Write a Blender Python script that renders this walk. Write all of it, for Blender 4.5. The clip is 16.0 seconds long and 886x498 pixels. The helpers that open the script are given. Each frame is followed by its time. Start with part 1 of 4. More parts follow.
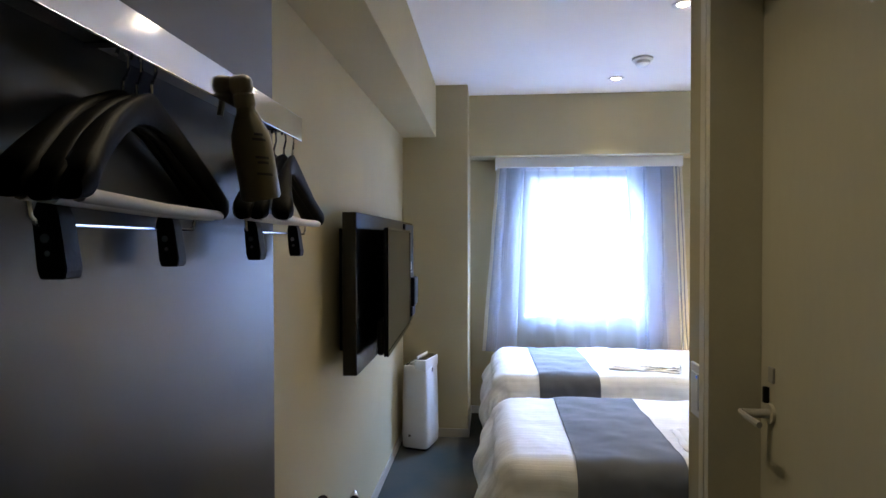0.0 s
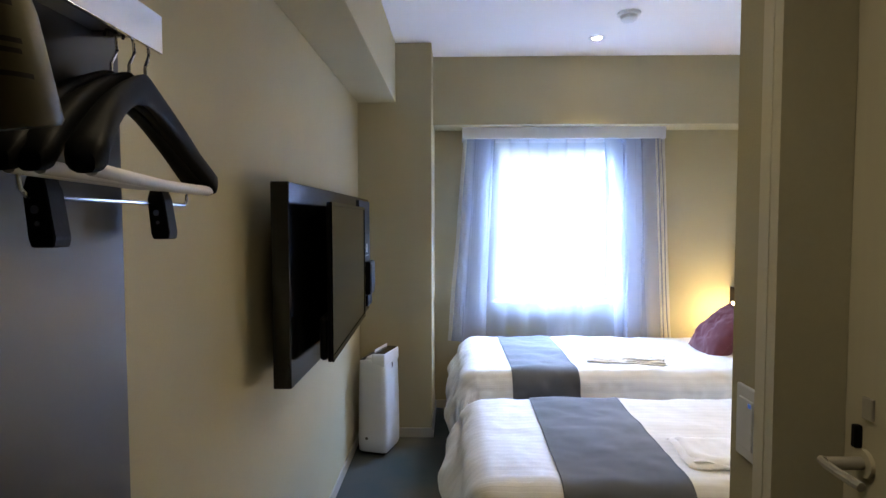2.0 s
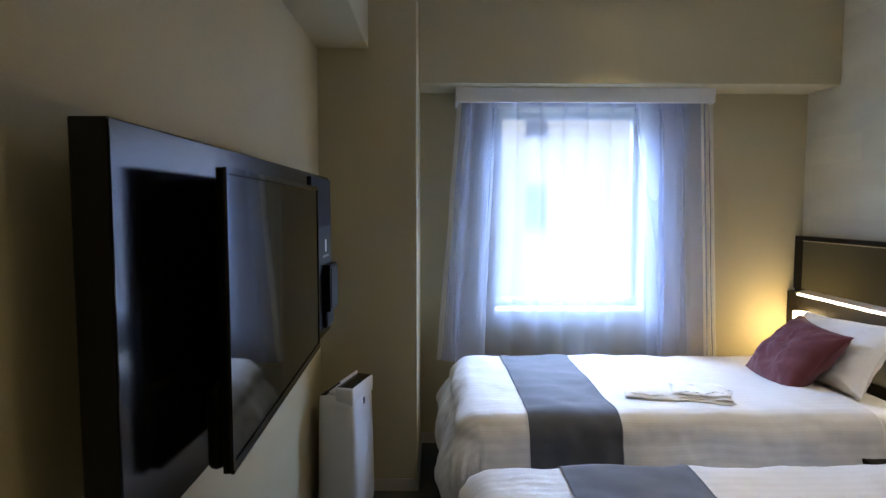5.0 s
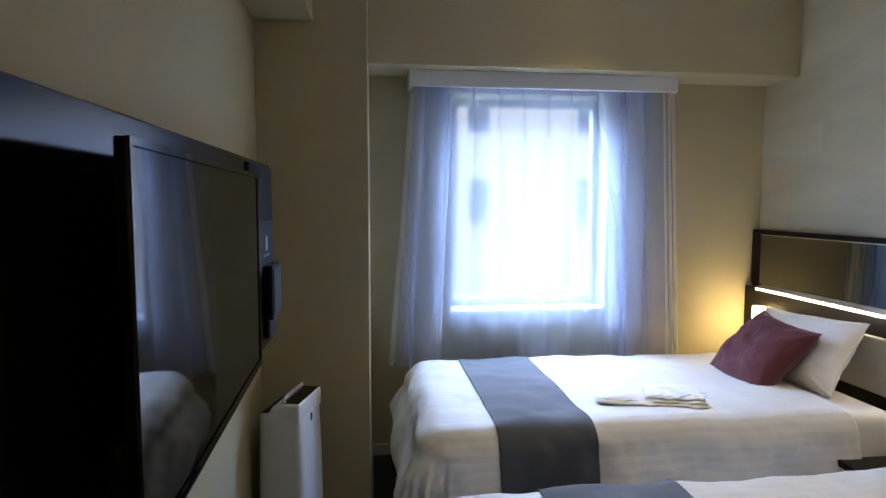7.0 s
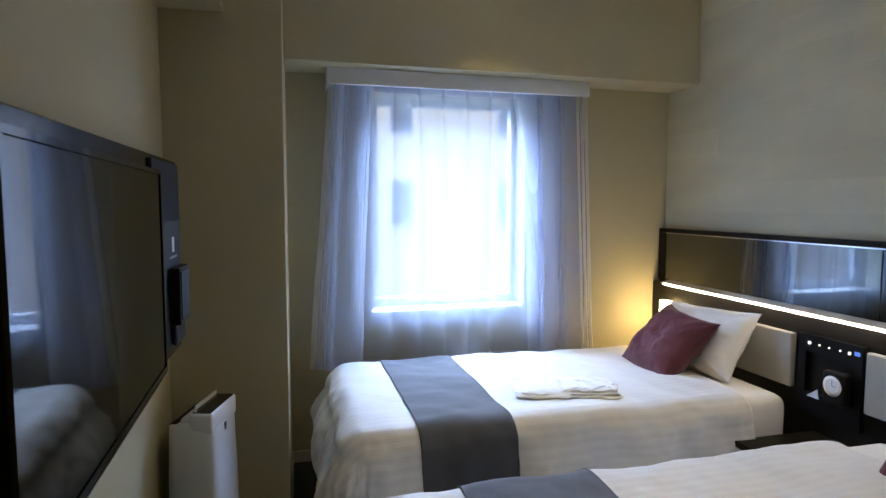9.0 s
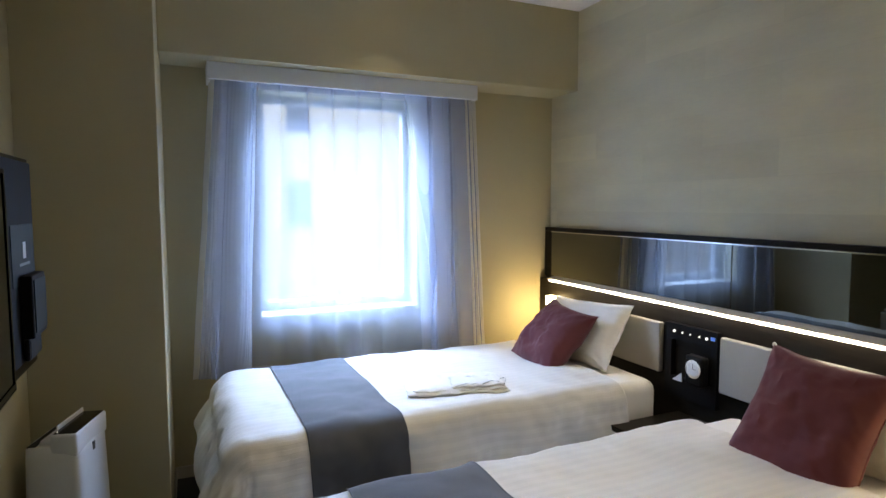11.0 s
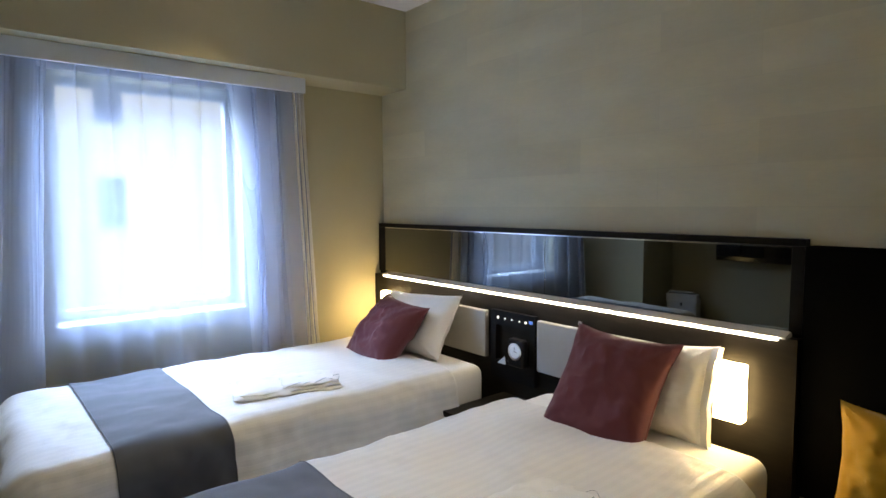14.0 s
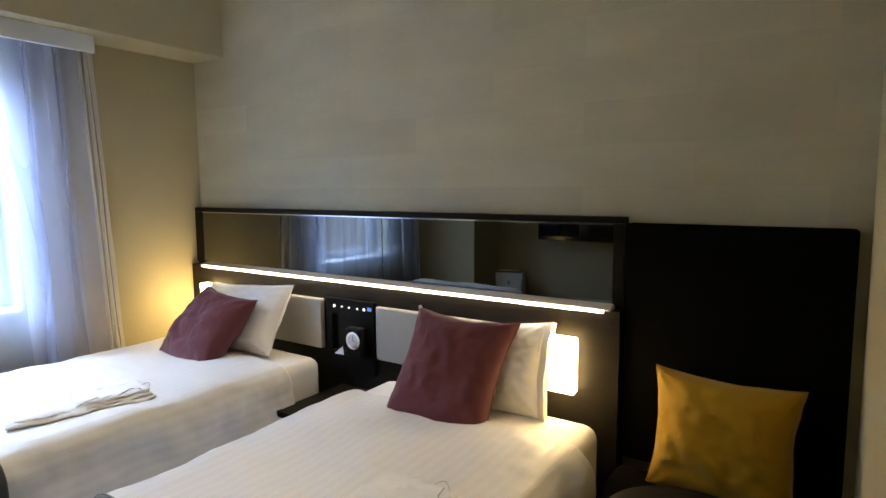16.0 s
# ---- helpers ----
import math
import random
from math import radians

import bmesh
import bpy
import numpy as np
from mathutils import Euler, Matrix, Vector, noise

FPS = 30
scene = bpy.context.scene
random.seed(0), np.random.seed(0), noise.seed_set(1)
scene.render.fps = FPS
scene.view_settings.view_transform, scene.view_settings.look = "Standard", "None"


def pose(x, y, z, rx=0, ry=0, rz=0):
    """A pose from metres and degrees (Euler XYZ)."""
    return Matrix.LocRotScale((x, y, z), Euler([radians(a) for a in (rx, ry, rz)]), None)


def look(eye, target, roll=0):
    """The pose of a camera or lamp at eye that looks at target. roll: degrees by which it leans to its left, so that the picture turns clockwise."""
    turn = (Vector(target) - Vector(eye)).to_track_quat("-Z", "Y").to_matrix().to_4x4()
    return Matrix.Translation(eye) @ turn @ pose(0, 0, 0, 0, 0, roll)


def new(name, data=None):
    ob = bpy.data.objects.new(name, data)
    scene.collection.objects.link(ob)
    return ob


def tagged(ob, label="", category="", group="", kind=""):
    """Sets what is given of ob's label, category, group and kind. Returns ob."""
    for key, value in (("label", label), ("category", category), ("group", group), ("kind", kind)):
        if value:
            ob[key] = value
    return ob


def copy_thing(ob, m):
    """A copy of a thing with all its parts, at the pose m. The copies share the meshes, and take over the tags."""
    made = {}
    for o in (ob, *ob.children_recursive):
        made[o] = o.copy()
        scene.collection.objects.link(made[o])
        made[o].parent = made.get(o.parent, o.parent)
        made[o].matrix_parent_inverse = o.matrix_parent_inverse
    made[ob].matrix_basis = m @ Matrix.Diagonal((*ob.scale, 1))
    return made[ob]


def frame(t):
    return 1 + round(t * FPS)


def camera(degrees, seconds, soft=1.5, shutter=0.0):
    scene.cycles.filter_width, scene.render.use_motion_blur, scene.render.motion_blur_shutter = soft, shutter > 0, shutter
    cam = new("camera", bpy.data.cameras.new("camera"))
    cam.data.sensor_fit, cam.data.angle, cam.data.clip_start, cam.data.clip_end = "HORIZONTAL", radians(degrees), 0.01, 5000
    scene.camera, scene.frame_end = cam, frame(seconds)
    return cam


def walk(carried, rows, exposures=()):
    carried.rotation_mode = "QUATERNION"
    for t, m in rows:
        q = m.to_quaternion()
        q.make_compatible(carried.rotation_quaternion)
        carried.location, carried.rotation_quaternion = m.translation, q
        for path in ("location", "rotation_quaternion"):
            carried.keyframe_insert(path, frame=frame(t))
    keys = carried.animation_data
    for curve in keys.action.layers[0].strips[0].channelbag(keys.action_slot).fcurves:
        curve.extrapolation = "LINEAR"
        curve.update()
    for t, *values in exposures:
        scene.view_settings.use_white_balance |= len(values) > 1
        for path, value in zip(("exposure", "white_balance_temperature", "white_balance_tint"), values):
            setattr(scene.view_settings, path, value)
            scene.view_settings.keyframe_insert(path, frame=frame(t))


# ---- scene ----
cam = camera(75.3, 16.0)
PATH = [
    (0, (0.166, 0.241, 1.422), (0.005, 2.234, 1.39), -0.1),
    (0.5, (0.142, 0.272, 1.422), (0.034, 2.268, 1.367), -0.0),
    (1, (0.113, 0.336, 1.412), (0.03, 2.333, 1.335), -0.1),
    (1.5, (0.136, 0.488, 1.408), (0.048, 2.483, 1.304), -0.1),
    (2, (0.152, 0.681, 1.413), (0.115, 2.678, 1.312), -0.1),
    (2.5, (0.1, 0.85, 1.42), (0.099, 2.847, 1.311), 0.0),
    (3, (0.075, 1.016, 1.411), (0.058, 3.012, 1.295), -0.1),
    (3.5, (0.106, 1.217, 1.412), (0.097, 3.212, 1.279), 0.0),
    (6, (0.106, 1.72, 1.4), (0.201, 3.712, 1.251), 0.1),
    (6.5, (0.084, 1.794, 1.403), (0.244, 3.781, 1.244), 0.2),
    (7, (0.042, 1.828, 1.394), (0.274, 3.808, 1.236), 0.1),
    (7.5, (0.043, 1.833, 1.402), (0.335, 3.805, 1.238), -0.1),
    (8, (0.058, 1.833, 1.4), (0.41, 3.795, 1.237), -0.1),
    (8.5, (0.062, 1.835, 1.385), (0.478, 3.785, 1.23), -0.0),
    (11, (0.112, 1.808, 1.386), (0.92, 3.631, 1.235), -0.1),
    (11.5, (0.138, 1.804, 1.36), (1.017, 3.596, 1.222), -0.2),
    (12, (0.136, 1.805, 1.368), (1.091, 3.556, 1.225), -0.2),
    (12.5, (0.153, 1.794, 1.361), (1.183, 3.503, 1.225), -0.2),
    (13, (0.169, 1.781, 1.359), (1.27, 3.445, 1.224), -0.3),
    (13.5, (0.159, 1.779, 1.36), (1.341, 3.386, 1.218), -0.3),
    (14, (0.153, 1.781, 1.362), (1.425, 3.317, 1.209), -0.3),
    (14.5, (0.159, 1.789, 1.352), (1.512, 3.252, 1.187), -0.3),
    (15, (0.191, 1.826, 1.343), (1.639, 3.194, 1.171), -0.2),
    (15.5, (0.235, 1.862, 1.346), (1.785, 3.112, 1.154), -0.4),
    (16, (0.237, 1.886, 1.345), (1.894, 2.988, 1.137), -0.3),
]
EXPOSURES = [(0.0, 1.78, 6450, 12), (2.5, 1.56, 6850, 12), (3.5, 1.24, 7050, 12), (6.0, 0.72, 7150, 11), (8.5, 0.71, 7250, 10), (11.0, 0.79, 7400, 8), (14.0, 0.76, 7500, 8), (15.0, 0.64, 7450, 8), (15.5, 0.68, 7600, 8), (16.0, 0.86, 8000, 9)]
walk(cam, [(t, look(eye, target, roll)) for t, eye, target, roll in PATH], EXPOSURES)

# ---- world, sun, sky light ----
world = bpy.data.worlds.new("sky")
scene.world = world
world.use_nodes = True
wn = world.node_tree.nodes
sky = wn.new("ShaderNodeTexSky")
sky.sky_type = "NISHITA"
sky.sun_disc = False
sky.sun_elevation, sky.sun_rotation = radians(48), radians(170)
wn["Background"].inputs[1].default_value = 0.12
world.node_tree.links.new(sky.outputs[0], wn["Background"].inputs[0])

sun_data = bpy.data.lights.new("sun", "SUN")
sun_data.energy, sun_data.angle, sun_data.color = 1.4, radians(3), (0.86, 0.95, 1.0)
sun = new("sun", sun_data)
sun.matrix_basis = look((0, -20, 25), (3, 5, 0))

skylight_data = bpy.data.lights.new("window_skylight", "AREA")
skylight_data.shape, skylight_data.size, skylight_data.size_y = "RECTANGLE", 6.5, 2.0
skylight_data.energy, skylight_data.color = 980.0, (0.36, 0.56, 1.0)
skylight = new("window_skylight", skylight_data)
skylight.matrix_basis = look((0.9, 6.9, 3.45), (0.9, 4.9, 1.45))


# ---- materials ----
def material(name, colour, rough=0.6, metal=0.0, vary=0.12, scale=6.0, fine=120.0, bump=0.15, bump_scale=None,
             coat=0.0, stretch=(1, 1, 1), tint=None, sheen=0.0, spec=0.5):
    """Principled surface with two scales of tonal variation and a fine relief."""
    m = bpy.data.materials.new(name)
    m.use_nodes = True
    nt = m.node_tree
    n, l = nt.nodes, nt.links
    b = n["Principled BSDF"]
    tc = n.new("ShaderNodeTexCoord")
    mp = n.new("ShaderNodeMapping")
    mp.inputs["Scale"].default_value = stretch
    l.new(tc.outputs["Object"], mp.inputs[0])
    big = n.new("ShaderNodeTexNoise")
    big.inputs["Scale"].default_value, big.inputs["Detail"].default_value = scale, 4
    small = n.new("ShaderNodeTexNoise")
    small.inputs["Scale"].default_value, small.inputs["Detail"].default_value = fine, 3
    l.new(mp.outputs[0], big.inputs["Vector"])
    l.new(mp.outputs[0], small.inputs["Vector"])
    mix = n.new("ShaderNodeMath")
    mix.operation = "MULTIPLY_ADD"
    l.new(small.outputs["Fac"], mix.inputs[0])
    mix.inputs[1].default_value = 0.5
    l.new(big.outputs["Fac"], mix.inputs[2])
    ramp = n.new("ShaderNodeMapRange")
    ramp.inputs["From Min"].default_value, ramp.inputs["From Max"].default_value = 0.45, 1.05
    l.new(mix.outputs[0], ramp.inputs["Value"])
    col = n.new("ShaderNodeMix")
    col.data_type = "RGBA"
    c2 = tint or colour
    col.inputs["A"].default_value = (*[c * (1 - vary) for c in colour], 1)
    col.inputs["B"].default_value = (*[min(1, c * (1 + vary)) for c in c2], 1)
    l.new(ramp.outputs[0], col.inputs["Factor"])
    l.new(col.outputs["Result"], b.inputs["Base Color"])
    b.inputs["Roughness"].default_value = rough
    b.inputs["Metallic"].default_value = metal
    b.inputs["Coat Weight"].default_value = coat
    b.inputs["Sheen Weight"].default_value = sheen
    b.inputs["Specular IOR Level"].default_value = spec
    if bump:
        bp = n.new("ShaderNodeBump")
        bp.inputs["Strength"].default_value, bp.inputs["Distance"].default_value = bump, 0.002
        tex = small
        if bump_scale:
            tex = n.new("ShaderNodeTexNoise")
            tex.inputs["Scale"].default_value, tex.inputs["Detail"].default_value = bump_scale, 3
            l.new(mp.outputs[0], tex.inputs["Vector"])
        l.new(tex.outputs["Fac"], bp.inputs["Height"])
        l.new(bp.outputs[0], b.inputs["Normal"])
    return m


def glow(name, colour, strength):
    m = bpy.data.materials.new(name)
    m.use_nodes = True
    b = m.node_tree.nodes["Principled BSDF"]
    b.inputs["Base Color"].default_value = (*colour, 1)
    b.inputs["Emission Color"].default_value = (*colour, 1)
    b.inputs["Emission Strength"].default_value = strength
    return m


def sheer_fabric(name, colour, clear):
    """Thin woven voile: part of the light passes straight, the rest is scattered."""
    m = bpy.data.materials.new(name)
    m.use_nodes = True
    nt = m.node_tree
    n, l = nt.nodes, nt.links
    n.remove(n["Principled BSDF"])
    tc = n.new("ShaderNodeTexCoord")
    tex = n.new("ShaderNodeTexNoise")
    tex.inputs["Scale"].default_value = 260
    l.new(tc.outputs["UV"], tex.inputs["Vector"])
    mr = n.new("ShaderNodeMapRange")
    mr.inputs["To Min"].default_value, mr.inputs["To Max"].default_value = clear - 0.004, clear + 0.004
    l.new(tex.outputs["Fac"], mr.inputs["Value"])
    dif, tra, tsp = n.new("ShaderNodeBsdfDiffuse"), n.new("ShaderNodeBsdfTranslucent"), n.new("ShaderNodeBsdfTransparent")
    dif.inputs[0].default_value = tra.inputs[0].default_value = (*colour, 1)
    a, b = n.new("ShaderNodeMixShader"), n.new("ShaderNodeMixShader")
    a.inputs[0].default_value = 0.56
    l.new(dif.outputs[0], a.inputs[1])
    l.new(tra.outputs[0], a.inputs[2])
    l.new(mr.outputs[0], b.inputs[0])
    l.new(a.outputs[0], b.inputs[1])
    l.new(tsp.outputs[0], b.inputs[2])
    l.new(b.outputs[0], n["Material Output"].inputs[0])
    return m


def plank_paper(name, colour):
    """Wall covering printed with long pale stone planks in running bond."""
    m = material(name, colour, 0.75, vary=0.05, scale=3.0, fine=60, bump=0.25, bump_scale=240, stretch=(1, 0.35, 1.6))
    nt = m.node_tree
    n, l = nt.nodes, nt.links
    b = n["Principled BSDF"]
    tc = n.new("ShaderNodeTexCoord")
    sep, com = n.new("ShaderNodeSeparateXYZ"), n.new("ShaderNodeCombineXYZ")
    l.new(tc.outputs["Object"], sep.inputs[0])
    l.new(sep.outputs["Y"], com.inputs["X"])
    l.new(sep.outputs["Z"], com.inputs["Y"])
    br = n.new("ShaderNodeTexBrick")
    br.inputs["Scale"].default_value = 1.0
    br.inputs["Brick Width"].default_value, br.inputs["Row Height"].default_value = 0.75, 0.15
    br.inputs["Mortar Size"].default_value, br.inputs["Mortar Smooth"].default_value = 0.002, 0.9
    br.inputs["Color1"].default_value = (0.93, 0.93, 0.93, 1)
    br.inputs["Color2"].default_value = (1.05, 1.05, 1.05, 1)
    br.inputs["Mortar"].default_value = (0.96, 0.96, 0.96, 1)
    l.new(com.outputs[0], br.inputs["Vector"])
    streak = n.new("ShaderNodeTexNoise")
    streak.inputs["Scale"].default_value, streak.inputs["Detail"].default_value = 2.2, 6
    wide = n.new("ShaderNodeMapping")
    wide.inputs["Scale"].default_value = (0.9, 2.4, 1)
    l.new(com.outputs[0], wide.inputs[0])
    l.new(wide.outputs[0], streak.inputs["Vector"])
    sr = n.new("ShaderNodeMapRange")
    sr.inputs["To Min"].default_value, sr.inputs["To Max"].default_value = 0.92, 1.07
    sr.inputs["From Min"].default_value, sr.inputs["From Max"].default_value = 0.3, 0.7
    l.new(streak.outputs["Fac"], sr.inputs["Value"])
    m1, m2 = n.new("ShaderNodeMix"), n.new("ShaderNodeMix")
    for x in (m1, m2):
        x.data_type, x.blend_type = "RGBA", "MULTIPLY"
        x.inputs["Factor"].default_value = 1.0
    src = b.inputs["Base Color"].links[0].from_socket
    l.new(src, m1.inputs["A"])
    l.new(br.outputs["Color"], m1.inputs["B"])
    l.new(m1.outputs["Result"], m2.inputs["A"])
    l.new(sr.outputs[0], m2.inputs["B"])
    l.new(m2.outputs["Result"], b.inputs["Base Color"])
    return m


def striped_linen(name, colour):
    """White sateen bedding with narrow self-coloured stripes along the bed."""
    m = material(name, colour, 0.7, vary=0.03, scale=5, fine=160, bump=0.0, sheen=0.2)
    nt = m.node_tree
    n, l = nt.nodes, nt.links
    b = n["Principled BSDF"]
    tc = n.new("ShaderNodeTexCoord")
    sep = n.new("ShaderNodeSeparateXYZ")
    l.new(tc.outputs["UV"], sep.inputs[0])
    mul = n.new("ShaderNodeMath")
    mul.operation = "MULTIPLY"
    mul.inputs[1].default_value = 2 * math.pi / 0.036
    l.new(sep.outputs["Y"], mul.inputs[0])
    sn = n.new("ShaderNodeMath")
    sn.operation = "SINE"
    l.new(mul.outputs[0], sn.inputs[0])
    mr = n.new("ShaderNodeMapRange")
    mr.inputs["From Min"].default_value, mr.inputs["From Max"].default_value = -0.25, 0.25
    l.new(sn.outputs[0], mr.inputs["Value"])
    rr = n.new("ShaderNodeMapRange")
    rr.inputs["To Min"].default_value, rr.inputs["To Max"].default_value = 0.45, 0.8
    l.new(mr.outputs[0], rr.inputs["Value"])
    l.new(rr.outputs[0], b.inputs["Roughness"])
    cl = n.new("ShaderNodeMix")
    cl.data_type, cl.blend_type = "RGBA", "MULTIPLY"
    cl.inputs["Factor"].default_value = 1.0
    src = b.inputs["Base Color"].links[0].from_socket
    shade = n.new("ShaderNodeMapRange")
    shade.inputs["To Min"].default_value, shade.inputs["To Max"].default_value = 0.94, 1.0
    l.new(mr.outputs[0], shade.inputs["Value"])
    l.new(src, cl.inputs["A"])
    l.new(shade.outputs[0], cl.inputs["B"])
    l.new(cl.outputs["Result"], b.inputs["Base Color"])
    wr = n.new("ShaderNodeTexNoise")
    wr.inputs["Scale"].default_value, wr.inputs["Detail"].default_value = 9, 4
    l.new(tc.outputs["Object"], wr.inputs["Vector"])
    add = n.new("ShaderNodeMath")
    add.operation = "MULTIPLY_ADD"
    l.new(mr.outputs[0], add.inputs[0])
    add.inputs[1].default_value = 0.14
    l.new(wr.outputs["Fac"], add.inputs[2])
    bp = n.new("ShaderNodeBump")
    bp.inputs["Strength"].default_value, bp.inputs["Distance"].default_value = 0.35, 0.006
    l.new(add.outputs[0], bp.inputs["Height"])
    l.new(bp.outputs[0], b.inputs["Normal"])
    return m


def glass_material(name, colour=(1, 1, 1)):
    m = bpy.data.materials.new(name)
    m.use_nodes = True
    b = m.node_tree.nodes["Principled BSDF"]
    b.inputs["Base Color"].default_value = (*colour, 1)
    b.inputs["Transmission Weight"].default_value = 1.0
    b.inputs["Roughness"].default_value = 0.0
    b.inputs["IOR"].default_value = 1.45
    return m


def carpet_material(name):
    """Short-pile carpet, mottled slate blue and brown."""
    m = material(name, (0.045, 0.082, 0.100), 0.95, vary=0.25, scale=2.2, fine=330, bump=0.6, bump_scale=420,
                 tint=(0.085, 0.075, 0.06), spec=0.1)
    return m


M_WALL = material("wallpaper", (0.44, 0.396, 0.254), 0.8, vary=0.04, scale=3, fine=180, bump=0.3, bump_scale=260)
M_CEIL = material("ceiling_paint", (0.88, 0.86, 0.87), 0.9, vary=0.02, scale=2, fine=200, bump=0.15)
M_PLANK = plank_paper("plank_wallpaper", (0.62, 0.572, 0.400))
M_CARPET = carpet_material("carpet")
M_SKIRT = material("skirting_vinyl", (0.42, 0.40, 0.36), 0.5, vary=0.05, bump=0.05)
M_CLOSET = material("slate_laminate", (0.014, 0.017, 0.026), 0.30, vary=0.1, scale=3, fine=90, bump=0.03, spec=0.9)
M_STEEL = material("polished_steel", (0.62, 0.61, 0.60), 0.10, metal=1.0, vary=0.04, scale=4, fine=300, bump=0.02)
M_CHROME = material("chrome", (0.8, 0.8, 0.82), 0.12, metal=1.0, vary=0.03, bump=0)
M_BLACK = material("black_plastic", (0.004, 0.004, 0.005), 0.48, vary=0.2, fine=200, bump=0.08, spec=0.15)
M_GLOSSBLACK = material("black_gloss_board", (0.0012, 0.0015, 0.002), 0.14, vary=0.2, scale=5, fine=200, bump=0.01, spec=0.45)
M_SCREEN = material("tv_screen", (0.001, 0.0015, 0.0015), 0.04, vary=0.1, bump=0.0, spec=0.5)
M_PALE = material("pale_plastic", (0.62, 0.58, 0.53), 0.5, vary=0.05, bump=0.05)
M_WHITE = material("white_plastic", (0.70, 0.72, 0.75), 0.4, vary=0.03, scale=9, fine=150, bump=0.05)
M_WOOD = material("dark_wood", (0.008, 0.007, 0.006), 0.42, vary=0.3, scale=5, fine=60, bump=0.15, stretch=(1, 0.15, 1), tint=(0.013, 0.011, 0.009), spec=0.1)
M_DOOR = material("door_laminate", (0.56, 0.52, 0.39), 0.5, vary=0.04, scale=3, fine=70, bump=0.06, stretch=(1, 1, 0.2))
M_FRAME = material("door_frame_paint", (0.62, 0.58, 0.44), 0.45, vary=0.05, bump=0.05)
M_PAD = material("padded_leatherette", (0.35, 0.335, 0.30), 0.6, vary=0.06, scale=8, fine=250, bump=0.3)
M_LINEN = striped_linen("striped_linen", (0.74, 0.72, 0.69))
M_SHEET = material("white_cotton", (0.80, 0.78, 0.75), 0.8, vary=0.03, scale=7, fine=220, bump=0.25, bump_scale=40, sheen=0.2)
M_RUNNER = material("runner_cloth", (0.082, 0.090, 0.111), 0.85, vary=0.08, scale=6, fine=420, bump=0.35, bump_scale=500, sheen=0.3)
M_MAROON = material("maroon_satin", (0.125, 0.034, 0.042), 0.75, vary=0.06, scale=7, fine=300, bump=0.15, bump_scale=60, sheen=0.15, spec=0.2)
M_MUSTARD = material("mustard_velvet", (0.39, 0.21, 0.007), 0.7, vary=0.05, scale=7, fine=300, bump=0.12, bump_scale=45, sheen=0.2, spec=0.2)
M_BLACKFAB = material("black_upholstery", (0.0025, 0.0025, 0.0025), 1.0, vary=0.2, scale=8, fine=350, bump=0.3, spec=0.05)
M_MIRROR = material("smoked_mirror", (0.15, 0.157, 0.152), 0.02, metal=1.0, vary=0.02, bump=0)
M_ALU = material("white_aluminium", (0.62, 0.66, 0.72), 0.4, vary=0.04, bump=0.03)
M_GLASS = glass_material("window_glass")
# White cloth; daylight's blue is mixed into both voiles, paler in the gathered one.
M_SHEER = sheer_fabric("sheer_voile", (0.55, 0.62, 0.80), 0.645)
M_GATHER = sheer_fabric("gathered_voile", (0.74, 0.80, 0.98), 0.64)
M_SHEER2 = sheer_fabric("cream_drape", (0.80, 0.78, 0.72), 0.25)
M_BOTTLE = material("frosted_bottle", (0.20, 0.18, 0.115), 0.35, vary=0.08, bump=0.05)
M_INK = material("grey_print", (0.07, 0.065, 0.06), 0.6, vary=0.1, bump=0)
M_HANGER = material("black_hanger_plastic", (0.003, 0.003, 0.003), 0.55, vary=0.2, fine=200, bump=0.08, spec=0.10)
M_LEAFLET = material("dark_leaflet", (0.010, 0.016, 0.016), 0.5, vary=0.1, bump=0.02, spec=0.3)
M_PIPING = material("grey_cord", (0.34, 0.35, 0.35), 0.8, vary=0.1, bump=0.1)
M_LAMP = glow("lamp_shade_glow", (1.0, 0.75, 0.38), 20.0)
M_LED = glow("led_glow", (1.0, 0.90, 0.77), 16.0)
M_DOWN = glow("downlight_glow", (1.0, 0.84, 0.62), 20.0)
M_DOT = glow("indicator_glow", (1.0, 0.97, 0.9), 0.8)
M_BLUEDOT = glow("blue_indicator_glow", (0.15, 0.35, 1.0), 0.08)
M_FACADE = material("facade_render", (0.68, 0.71, 0.73), 0.85, vary=0.04, scale=0.4, fine=8, bump=0.1)
M_FACWIN = material("facade_glass", (0.11, 0.14, 0.20), 0.1, vary=0.1, bump=0)
M_GROUND = material("street_ground", (0.16, 0.16, 0.16), 0.9, vary=0.15, scale=0.5, fine=20, bump=0.1)


# ---- builders ----
def box(x0, x1, y0, y1, z0, z1, bevel=0.0, seg=2):
    bm = bmesh.new()
    add_box(bm, x0, x1, y0, y1, z0, z1)
    if bevel:
        bmesh.ops.bevel(bm, geom=bm.edges[:], offset=bevel, segments=seg, profile=0.5, affect="EDGES")
    return bm


def add_box(bm, x0, x1, y0, y1, z0, z1):
    m = Matrix.LocRotScale(((x0 + x1) / 2, (y0 + y1) / 2, (z0 + z1) / 2), None, (x1 - x0, y1 - y0, z1 - z0))
    bmesh.ops.create_cube(bm, size=1, matrix=m)
    return bm


